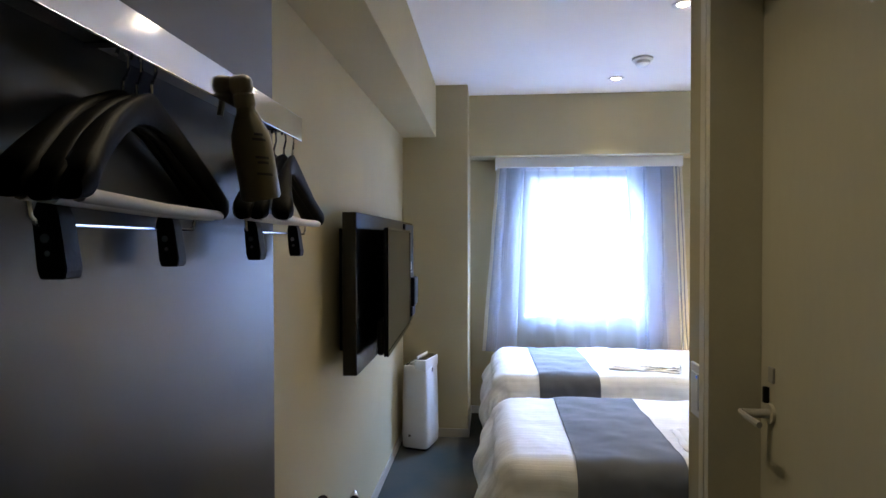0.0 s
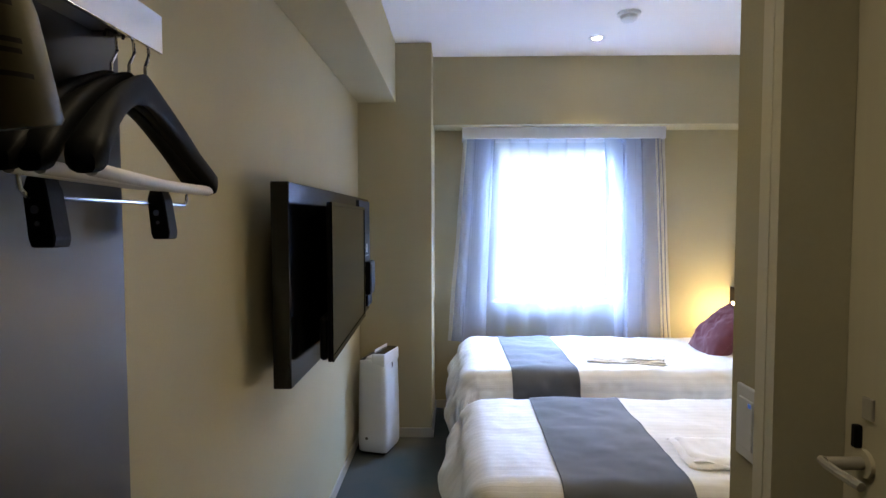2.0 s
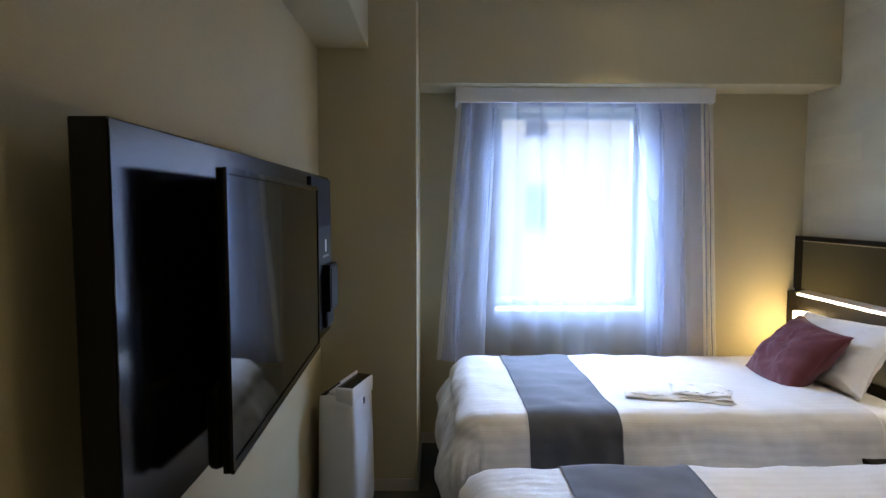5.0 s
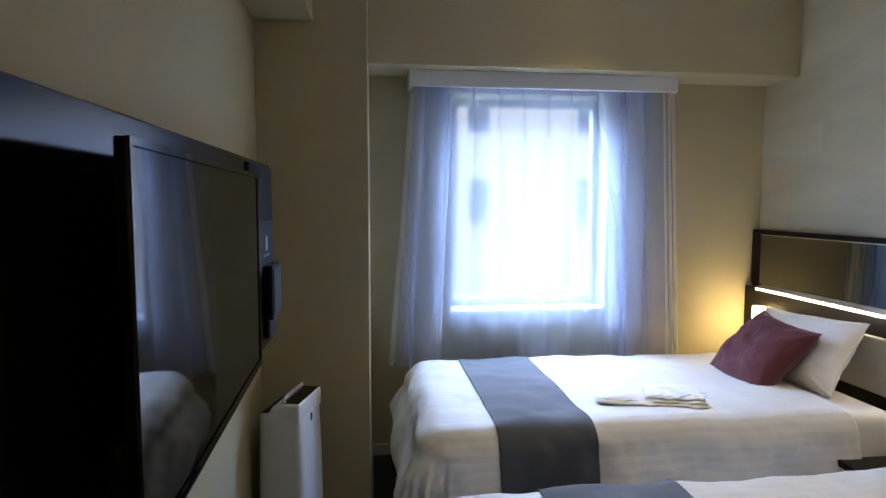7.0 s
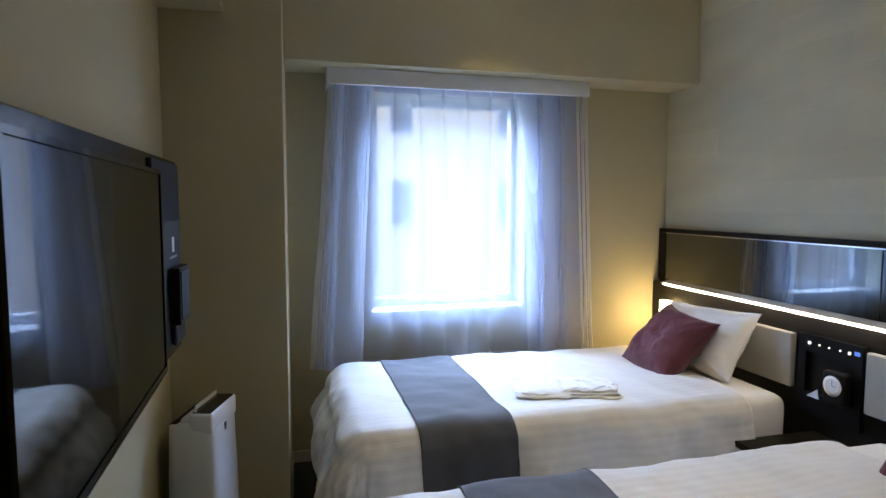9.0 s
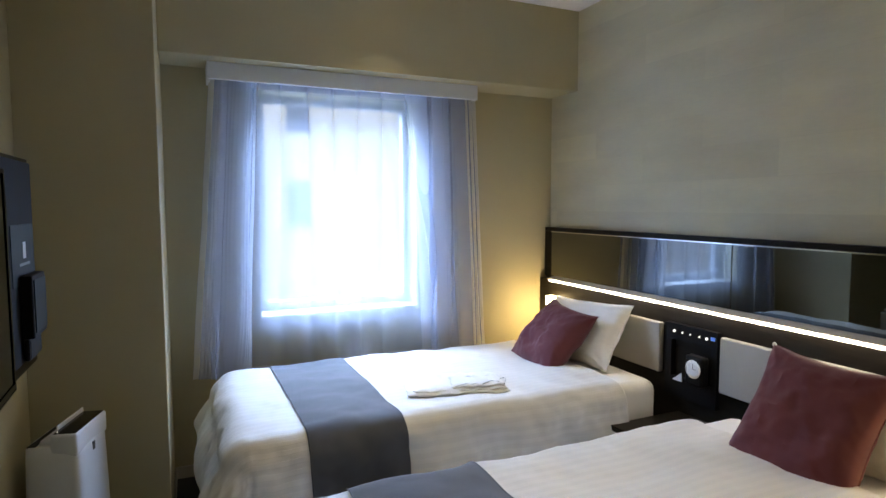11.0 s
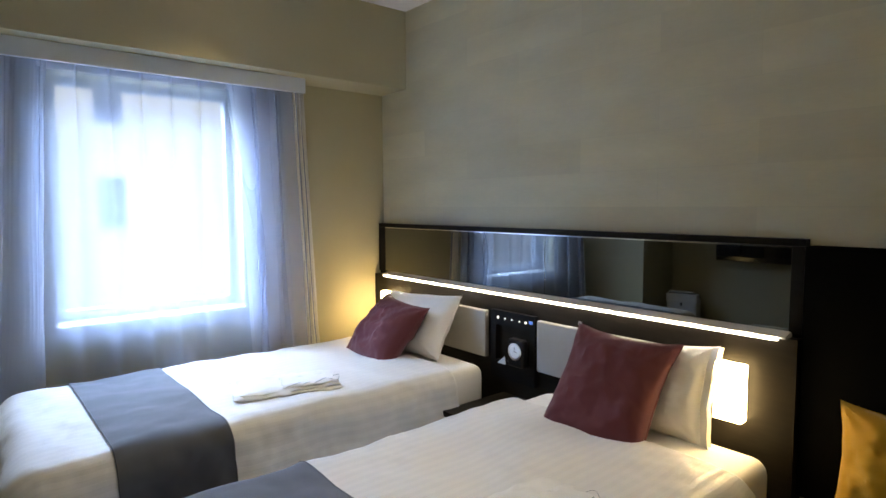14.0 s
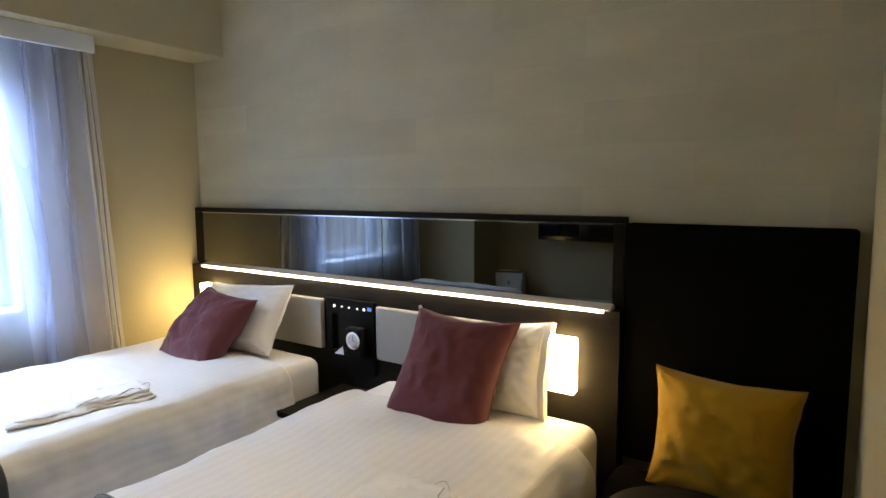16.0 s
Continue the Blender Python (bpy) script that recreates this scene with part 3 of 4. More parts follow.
def hanger(x, y, yaw, label, clips):
    """Broad-shouldered suit hanger with a trouser bar, and clips on a rod."""
    g = thing("clothes_hanger", (x, y, 1.60), label, "clothes hanger", "suit hangers")
    rot = Matrix.Translation((x, y, 1.60)) @ pose(0, 0, 0, 0, 0, yaw)
    W = 0.232

    def put(bm):
        bmesh.ops.transform(bm, matrix=rot, verts=bm.verts[:])
        return bm
    bm = bmesh.new()
    n, seg = 36, 16
    rings = []
    for i in range(n + 1):
        t = -1 + 2 * i / n
        a = abs(t)
        zt = 0.004 - 0.118 * a ** 1.3
        zb = -0.038 - 0.114 * a ** 1.7
        end = math.sqrt(max(0.25, 1 - max(0, (a - 0.93) / 0.07) ** 2))
        hx, hz = (0.006 + 0.015 * a ** 1.4) * end, max(0.017, (zt - zb) / 2) * end
        zc = (zt + zb) / 2
        ring = []
        for k in range(seg):
            c, s = math.cos(2 * math.pi * k / seg), math.sin(2 * math.pi * k / seg)
            ring.append(bm.verts.new((0.020 * a ** 2 + hx * math.copysign(abs(c) ** 0.7, c), W * t, zc + hz * math.copysign(abs(s) ** 0.7, s))))
        rings.append(ring)
    for a, b in zip(rings, rings[1:]):
        for k in range(seg):
            bm.faces.new((a[k], a[(k + 1) % seg], b[(k + 1) % seg], b[k]))
    bm.faces.new(rings[0]), bm.faces.new(rings[-1][::-1])
    part("shoulder", put(bm), M_HANGER, g, smooth=True)
    hook = [(0, 0, -0.004), (0, 0.001, 0.014), (0, 0.010, 0.024), (0, 0.016, 0.034), (0, 0.013, 0.048), (0, 0.003, 0.055), (0, -0.008, 0.052), (0, -0.014, 0.042)]
    part("hook", put(wire(hook, 0.0022)), M_CHROME, g, "chrome wire hook", True)
    part("trouser_bar", put(wire([(0.022, -W * 0.95, -0.137), (0.018, 0, -0.139), (0.022, W * 0.95, -0.137)], 0.0072, 10)), M_PALE, g, "pale flocked bar", True)
    if not clips:
        return g
    part("clip_rod", put(wire([(0.012, -W * 0.84, -0.140), (0.012, -W * 0.83, -0.156), (0.012, -W * 0.79, -0.163), (0.012, W * 0.79, -0.163), (0.012, W * 0.83, -0.156), (0.012, W * 0.84, -0.140)], 0.0026)), M_CHROME, g, "thin chrome rod", True)
    for s in (-0.69, 0.42):
        bm = bmesh.new()
        prof = [(-0.008, -0.142), (0.008, -0.142), (0.013, -0.156), (0.020, -0.205), (0.018, -0.214), (-0.004, -0.214), (-0.007, -0.205), (-0.011, -0.156)]
        ends = [[bm.verts.new((0.012 + px, W * s + dy * (0.8 + 0.2 * (pz < -0.15)), pz)) for px, pz in prof] for dy in (-0.014, 0.014)]
        for k in range(8):
            bm.faces.new((ends[0][k], ends[0][(k + 1) % 8], ends[1][(k + 1) % 8], ends[1][k]))
        bm.faces.new(ends[0]), bm.faces.new(ends[1][::-1])
        bmesh.ops.bevel(bm, geom=bm.edges[:], offset=0.0015, segments=1, affect="EDGES")
        c = part("clip", put(bm), M_BLACK, g)
        for dy in (-0.0145, 0.0145):
            part("spring", put(cylinder((0.014, W * s + dy - 0.001, -0.176), (0.014, W * s + dy + 0.001, -0.176), 0.0045, seg=12)), M_CHROME, c, "chrome spring end", True)
            part("rivet", put(cylinder((0.016, W * s + dy - 0.001, -0.190), (0.016, W * s + dy + 0.001, -0.190), 0.0028, seg=10)), M_CHROME, c, "chrome rivet", True)
    return g


h1 = hanger(-0.284, 1.415, 3, "black suit hanger with pale trouser bar and clips", True)
h2 = hanger(-0.266, 1.424, 4, "black suit hanger with pale trouser bar on a peg", False)
copy_thing(h2, pose(-0.250, 1.433, 1.599, 0, 0, 6))
copy_thing(h1, pose(-0.276, 0.905, 1.600, 0, 0, 5))
copy_thing(h2, pose(-0.263, 0.912, 1.597, 0, 0, 6))
copy_thing(h2, pose(-0.249, 0.920, 1.599, 0, 0, 7))

spray = thing("spray_bottle", (-0.204, 1.153, 1.489), "translucent grey spray bottle hooked over the shelf edge", "spray bottle")
ax = Vector((-0.10, -0.20, 1.0)).normalized()
b0 = Vector((-0.204, 1.153, 1.489))
part("bottle", lathe([(0.028, 0), (0.031, 0.004), (0.031, 0.09), (0.029, 0.105), (0.020, 0.128), (0.014, 0.142), (0.014, 0.15)], b0, ax), M_BOTTLE, spray, smooth=True)
part("collar", lathe([(0.016, 0), (0.0165, 0.018), (0.013, 0.022)], b0 + ax * 0.147, ax), M_BOTTLE, spray, smooth=True)
bm = box(-0.014, 0.014, -0.020, 0.017, 0, 0.030, 0.011, 3)
bmesh.ops.transform(bm, matrix=Matrix.Translation(b0 + ax * 0.166) @ ax.to_track_quat("Z", "Y").to_matrix().to_4x4() @ pose(0, 0, 0, 0, 0, -60), verts=bm.verts[:])
part("trigger_head", bm, M_BOTTLE, spray, smooth=True)
t0 = b0 + ax * 0.165
part("trigger", wire([t0 + Vector((-0.022, -0.006, 0)), t0 + Vector((-0.030, -0.010, -0.012)), t0 + Vector((-0.032, -0.012, -0.034))], 0.005), M_BOTTLE, spray, smooth=True)
side = Vector((0.7, -0.7, 0)).normalized()
for k, (zz, ww) in enumerate(((0.036, 0.026), (0.054, 0.018), (0.062, 0.022), (0.090, 0.022), (0.098, 0.014))):
    c = b0 + ax * zz
    bm = grid(8, 1, lambda u, v, c=c, ww=ww: tuple(c + 0.0316 * (math.cos(-0.8 + (u - 0.5) * ww / 0.0315) * Vector((1, 0, 0)) + math.sin(-0.8 + (u - 0.5) * ww / 0.0315) * Vector((0, 1, 0))) + ax * 0.004 * v))
    part("print_line", bm, M_INK, spray, "small dark print")

# ---- television board ----
board = thing("tv_board", (XW, 3.2, 0.907), "glossy black wall board behind the television", "wall panel")
part("panel", box(-0.385, -0.330, 2.357, 3.925, 0.910, 1.527, 0.003), M_GLOSSBLACK, board)
for yy in (2.62, 3.2, 3.78):
    part("batten", box(XW + 0.0005, -0.3855, yy - 0.03, yy + 0.03, 0.96, 1.47), M_BLACK, board)
TY0, TY1, TZ0, TZ1, TX = 2.545, 3.460, 0.945, 1.473, -0.260    # television: ends, foot, head, front face
tv = thing("television", (TX, (TY0 + TY1) / 2, TZ0), "flat black television on a wall mount, switched off", "television")
part("cabinet", box(TX - 0.020, TX - 0.0065, TY0, TY1, TZ0, TZ1, 0.003), M_BLACK, tv)
part("rear_housing", box(TX - 0.050, TX - 0.0202, TY0 + 0.006, TY1 - 0.006, TZ0 + 0.002, TZ0 + 0.15, 0.014, 3), M_BLACK, tv, smooth=True)
part("screen", box(TX - 0.0064, TX - 0.003, TY0 + 0.011, TY1 - 0.011, TZ0 + 0.019, TZ1 - 0.011, 0.0008), M_SCREEN, tv, "dark glossy screen")
bm = bmesh.new()
for a in ((TY0, TY1, TZ0, TZ0 + 0.0185), (TY0, TY1, TZ1 - 0.0105, TZ1), (TY0, TY0 + 0.0105, TZ0 + 0.0187, TZ1 - 0.0107), (TY1 - 0.0105, TY1, TZ0 + 0.0187, TZ1 - 0.0107)):
    add_box(bm, TX - 0.0063, TX - 0.0005, *a)
part("bezel", bm, M_SCREEN, tv, "narrow glossy bezel")
part("trim_line", box(TX - 0.0004, TX + 0.0008, TY0 + 0.004, TY1 - 0.004, TZ0 + 0.001, TZ0 + 0.004), M_CHROME, tv, "thin bright lower edge")
part("mount", box(-0.3295, TX - 0.0205, 2.90, 3.12, 1.12, 1.34, 0.003), M_BLACK, tv)
tv.matrix_basis = Matrix.Translation((TX, (TY0 + TY1) / 2, TZ0)) @ pose(0, 0, 0, 0, 0, 2.2)
cord = [(-0.316, 2.86, 0.985), (-0.314, 2.84, 0.945), (-0.312, 2.82, 0.915), (-0.316, 2.79, 0.905), (-0.323, 2.76, 0.915), (-0.3295, 2.74, 0.945)]
tagged(part("tv_cable", wire(cord, 0.004), M_PALE, smooth=True), "pale cable looping under the television", "cable")
rem = thing("leaflet_holder", (-0.33, 3.80, 0.95), "black holder column with leaflet and deep pocket", "wall holder")
part("backplate", box(-0.3295, -0.322, 3.56, 3.918, 0.945, 1.515, 0.003), M_BLACK, rem)
part("card", box(-0.3218, -0.3195, 3.66, 3.895, 1.165, 1.335, 0.001), M_LEAFLET, rem, "dark green leaflet")
part("pocket", box(-0.3193, -0.290, 3.72, 3.872, 1.015, 1.192, 0.004), M_BLACK, rem, "deep black pocket")
part("pocket_flap", box(-0.2898, -0.2865, 3.73, 3.862, 1.030, 1.180, 0.001), M_LEAFLET, rem, "dark folder front")
part("pocket_foot", box(-0.3193, -0.302, 3.72, 3.86, 0.950, 1.0145, 0.010), M_BLACK, rem)
part("emblem", box(-0.3194, -0.3188, 3.775, 3.805, 1.238, 1.285), M_WHITE, rem, "small white mark")
part("caption_bar", box(-0.3194, -0.3188, 3.735, 3.845, 1.218, 1.226), M_PIPING, rem)

# ---- folded luggage rack against the wall ----
rack = thing("luggage_rack", (-0.41, 2.45, 0), "folded black luggage rack leaning against the wall", "luggage rack")
part("leg", wire([(-0.385, 2.34, 0.0), (-0.405, 2.27, 0.26), (-0.418, 2.225, 0.44), (-0.421, 2.215, 0.495), (-0.422, 2.210, 0.508)], 0.020, 12), M_BLACK, rack, smooth=True)
part("leg", wire([(-0.375, 2.44, 0.0), (-0.400, 2.56, 0.16), (-0.416, 2.66, 0.295), (-0.418, 2.672, 0.312)], 0.018, 12), M_BLACK, rack, smooth=True)
part("end_cap", lathe([(0.019, 0), (0.016, 0.012), (0.004, 0.026)], (-0.418, 2.672, 0.310), (-0.05, 0.35, 0.93), 14), M_CHROME, rack, "polished end cap", True)
part("crossbar", wire([(-0.383, 2.355, 0.06), (-0.376, 2.45, 0.05)], 0.010, 10), M_BLACK, rack, smooth=True)
part("strap", box(-0.412, -0.408, 2.275, 2.60, 0.20, 0.235, 0.001), M_BLACKFAB, rack)

# ---- air purifier ----
pur = thing("air_purifier", (-0.33, 4.2, 0), "white upright air purifier with dark tilted control panel", "air purifier")


def purifier_body():
    bm = bmesh.new()
    rings = []
    for z, gx, gy in ((0.02, 0.118, 0.112), (0.03, 0.124, 0.118), (0.10, 0.127, 0.121), (0.35, 0.122, 0.121), (0.55, 0.114, 0.119), (0.588, 0.112, 0.117), (0.596, 0.106, 0.111)):
        ring = []
        for k in range(40):
            a = 2 * math.pi * k / 40
            c, s = math.cos(a), math.sin(a)
            p = 0.26
            ring.append(bm.verts.new((gx * math.copysign(abs(c) ** p, c), gy * math.copysign(abs(s) ** p, s), z)))
        rings.append(ring)
    for a, b in zip(rings, rings[1:]):
        for k in range(40):
            bm.faces.new((a[k], a[(k + 1) % 40], b[(k + 1) % 40], b[k]))
    bm.faces.new(rings[0][::-1])
    bm.faces.new(rings[-1])
    return bm


PM = pose(-0.308, 4.172, 0, 0, 0, -15) @ Matrix.Diagonal((0.76, 1.03, 0.965, 1.0))


def pput(bm):
    bmesh.ops.transform(bm, matrix=PM, verts=bm.verts[:])
    return bm


part("casing", pput(purifier_body()), M_WHITE, pur, smooth=True)
part("base", pput(box(-0.10, 0.10, -0.105, 0.105, 0.0, 0.022, 0.005)), M_BLACK, pur, "dark base")
part("head", pput(box(0.000, 0.1125, -0.1175, 0.1175, 0.560, 0.640, 0.010, 3)), M_WHITE, pur, smooth=True)
part("control_panel", pput(box(0.011, 0.103, -0.107, 0.107, 0.638, 0.6425, 0.0015)), M_GLOSSBLACK, pur, "dark glossy control panel")
part("fin", pput(box(0.001, 0.009, -0.070, 0.115, 0.630, 0.656, 0.003)), M_WHITE, pur, "raised white rim")
part("outlet_slot", pput(box(-0.100, -0.066, -0.104, 0.104, 0.590, 0.5985, 0.0015)), M_BLACK, pur, "dark air outlet")
part("saddle", pput(box(-0.060, -0.002, -0.090, 0.112, 0.585, 0.612, 0.009, 3)), M_WHITE, pur, smooth=True)
part("indicator", pput(box(0.020, 0.024, -0.098, -0.094, 0.6428, 0.6440)), M_DOT, pur, "tiny pale indicator")
part("emblem", pput(box(0.1125, 0.1165, -0.008, 0.008, 0.535, 0.565)), M_INK, pur, "small dark badge")
part("side_button", pput(box(-0.05, -0.03, -0.1255, -0.1235, 0.10, 0.115)), M_INK, pur)

# ---- beds ----


def bed(y0, y1, top, group="twin beds"):
    g = thing("bed", (1.2, (y0 + y1) / 2, 0), "low single bed with dark base and white mattress", "bed", group)
    part("base", box(0.30, 2.12, y0 + 0.03, y1 - 0.03, 0.10, 0.26, 0.01), M_WOOD, g, "dark base")
    part("mattress", box(0.24, 2.110, y0 + 0.015, y1 - 0.015, 0.262, top - 0.022, 0.05, 4), M_SHEET, g, smooth=True)
    for x in (0.38, 2.02):
        for y in (y0 + 0.12, y1 - 0.12):
            part("leg", cylinder((x, y, 0), (x, y, 0.10), 0.025), M_WOOD, g)
    return g


def drape(y0, y1, top, seed, xe=0.285, r=0.10, lift=0.0):
    """Place of a cloth point (s along the bed, w across it) laid over a bed; it bulges at the foot and turns in below."""
    def place(s, w, hang):
        ya, yb = y0 + r * 0.6, y1 - r * 0.6
        a, b = max(0.0, xe - s), max(0.0, w - yb) - max(0.0, ya - w)
        x, y = max(s, xe), min(max(w, ya), yb)
        L = math.hypot(a, b)
        if L > hang:
            a, b, L = a * hang / L, b * hang / L, hang
        s, w = x - a, y + b
        z = top + lift + 0.011 * fbm(2.3 * s + seed, 2.3 * w) + 0.006 * fbm(6 * s, 6 * w + seed) + 0.0012 * fbm(13 * s, 11 * w, seed)
        if L > 1e-6:
            dx, dy = -a / L, b / L
            q = r * math.pi / 2
            R = r + lift
            if L < q:
                out, dz = R * math.sin(L / r), R * (1 - math.cos(L / r))
            else:
                e = L - q
                along = x * abs(dy) + y * abs(dx) + 0.30 * math.atan2(abs(dx), abs(dy))
                k = min(1, e / 0.12)
                fold = k * (0.020 * fbm(3.2 * along, 2.2 * e, seed) + 0.010 * math.sin(13 * along + 5 * e + seed))
                bulge = (0.022 + 0.050 * abs(dx)) * math.sin(math.pi * min(1.0, e / 0.30) * 0.9)
                out, dz = R + bulge + fold, R + 0.95 * e
            ripple = 0.017 * min(1, L / 0.1) * fbm(7 * s + 2 * w, 7 * w - 3 * s, seed + 3)
            x, y, z = x + dx * (out + ripple), y + dy * (out + ripple), z - dz
        return (x, y, z)
    return place


def duvet(y0, y1, top, seed, label):
    g = thing("duvet", (1.1, (y0 + y1) / 2, top), label, "duvet", "white duvets")
    f = drape(y0, y1, top, seed)
    hang, s0, s1 = 0.42, -0.20, 1.87
    w0, w1 = y0 - 0.40, y1 + 0.40
    part("cover", grid(150, 110, lambda u, v: f(s0 + (s1 - s0) * u, w0 + (w1 - w0) * v, hang), lambda u, v: (s0 + (s1 - s0) * u, w0 + (w1 - w0) * v)), M_LINEN, g)

    def roll(u, v):
        p = Vector(f(s1, w0 + (w1 - w0) * u, hang))
        a = math.pi * (v - 0.5)
        return tuple(p + Vector((0.010 * math.cos(a), 0, -0.012 + 0.012 * math.sin(a))))
    part("edge", grid(110, 6, roll), M_SHEET, g, "rounded top edge")
    return f


def runner(f, s0, s1, y0, y1, skew, label):
    g = thing("bed_runner", ((s0 + s1) / 2, (y0 + y1) / 2, 0.59), label, "bed runner", "grey bed runners")
    w0, w1 = y0 - 0.33, y1 + 0.33
    hang = 0.36
    part("cloth", grid(24, 110, lambda u, v: f(s0 + (s1 - s0) * u + skew * v, w0 + (w1 - w0) * v, hang)), M_RUNNER, g)
    for a in (s0 + 0.004, s1 - 0.004):
        line = [Vector(f(a + skew * k / 90, w0 + (w1 - w0) * k / 90, hang)) for k in range(6, 85)]
        part("hem", wire(line, 0.0016, 6), M_RUNNER, g)


FAR, NEAR = (3.80, 4.755, 0.588), (2.47, 3.425, 0.566)
bed(*FAR)
bed(*NEAR)
duvet(*FAR, 1.3, "white striped duvet hanging over the far bed")
duvet(*NEAR, 4.7, "white striped duvet hanging over the near bed")
runner(drape(*FAR, 1.3, lift=0.006), 0.475, 0.842, FAR[0], FAR[1], -0.022, "slate grey cloth runner across the window bed")
runner(drape(*NEAR, 4.7, lift=0.006), 0.495, 0.912, NEAR[0], NEAR[1], 0.018, "slate grey cloth runner across the bed foot")


def pillow(name, label, category, group, mat, p, w, h, t, pinch=0.07, seed=0.0, tag=False, flap=False):
    """A stuffed cushion, its lower edge's middle at p, leaning back towards the headboard."""
    x, y, z, yaw, lean, rl = p
    g = thing(name, (x, y, z), label, category, group)
    V = Vector((math.sin(radians(lean)), 0, math.cos(radians(lean))))
    U = Vector((0, 1, 0))
    N = U.cross(V)
    T = Matrix.Translation((x, y, z)) @ pose(0, 0, 0, 0, 0, yaw)

    def side(sgn):
        def fn(a, b):
            u, v = 2 * a - 1, 2 * b - 1
            uu = u * (1 - pinch * (1 - v * v) * u * u) + 0.02 * fbm(1.5 * v, seed, u)
            vv = v * (1 - pinch * (1 - u * u) * v * v) + 0.02 * fbm(1.5 * u, seed + 4, v)
            th = t / 2 * ((1 - abs(u) ** 2.4) * (1 - abs(v) ** 2.4)) ** 0.5
            th *= 1 + 0.22 * fbm(1.6 * u + seed, 1.6 * v)
            th += (0.004 * fbm(4 * u, 4 * v + seed) + 0.005 * (1 - abs(fbm(2.2 * u + seed, 2.2 * v, 5.0)) * 6) * (abs(fbm(2.2 * u + seed, 2.2 * v, 5.0)) < 0.16)) * (1 - max(abs(u), abs(v)) ** 6)
            cu, cv = 1 - abs(u), 1 - abs(v)
            crease = math.sin(11 * math.atan2(cv, cu + 1e-6) + 3 * seed + (u > 0) + 2 * (v > 0)) * math.exp(-math.hypot(cu, cv) / 0.24)
            th += t * 0.075 * crease * min(1.0, 6 * min(cu, cv))
            ro = radians(rl)
            px, pz = uu * w / 2, vv * h / 2
            px, pz = px * math.cos(ro) - pz * math.sin(ro), px * math.sin(ro) + pz * math.cos(ro)
            return tuple(T @ (U * px + V * (pz + h / 2) + N * sgn * th))
        return fn
    bm = grid(44, 44, side(1))
    b2 = grid(44, 44, side(-1))
    me = bpy.data.meshes.new("tmp")
    b2.to_mesh(me)
    b2.free()
    bm.from_mesh(me)
    bpy.data.meshes.remove(me)
    bmesh.ops.remove_doubles(bm, verts=bm.verts[:], dist=0.0005)
    part("cover", bm, mat, g, smooth=True)
    edge = []
    for k in range(112):
        q = (k / 112 * 4) % 4
        a = (q, 0) if q < 1 else (1, q - 1) if q < 2 else (3 - q, 1) if q < 3 else (0, 4 - q)
        edge.append(Vector(side(0)(*a)))
    edge.append(edge[0])
    part("piping", wire(edge, 0.0022, 6), mat, g)
    if tag:
        c = Vector(side(0)(0.985, 0.985))
        loop = [c + Vector((0, 0.006 * math.sin(q) + 0.004 * q / 6.3, 0.004 - 0.007 * math.cos(q))) for q in [2 * math.pi * i / 14 for i in range(15)]]
        part("tag", wire(loop, 0.0035, 8), M_PALE, g, "small cream zip tag", True)
    if flap:
        def hem(a, b, depth):
            inner, mid = Vector(side(depth)(0.02, b)), Vector(side(0)(0, b))
            out = mid + (mid - Vector(side(0)(0.06, b))) * (1.1 * a)
            wav = 0.010 * a * fbm(5 * b, depth, 2.0)
            return tuple(out + N * (depth * 0.016 * a + wav) + (inner - mid) * 0.5 * (1 - a))
        for dd in (1, -1):
            part("open_hem", grid(6, 40, lambda a, b, dd=dd: hem(a, b, dd)), mat, g, "loose open end of the pillowcase")
    return g


pillow("pillow", "white pillow leaning on the headboard behind a maroon cushion", "pillow", "white pillows", M_SHEET, (1.932, 4.312, 0.564, -1.5, 31, -4), 0.64, 0.355, 0.16, 0.07, 2.0)
pillow("pillow", "white pillow leaning on the headboard beside the lit lamp", "pillow", "white pillows", M_SHEET, (2.030, 2.900, 0.520, -3, 22, -6), 0.415, 0.345, 0.15, 0.07, 5.0, flap=True)
pillow("cushion", "maroon satin cushion leaning on a white pillow", "cushion", "maroon cushions", M_MAROON, (1.700, 4.300, 0.540, 0, 42, 5), 0.415, 0.412, 0.18, 0.11, 8.0)
pillow("cushion", "maroon satin cushion leaning on a pillow near the lamp", "cushion", "maroon cushions", M_MAROON, (1.790, 2.968, 0.482, 8, 35, 4), 0.420, 0.480, 0.17, 0.12, 11.0, tag=True)


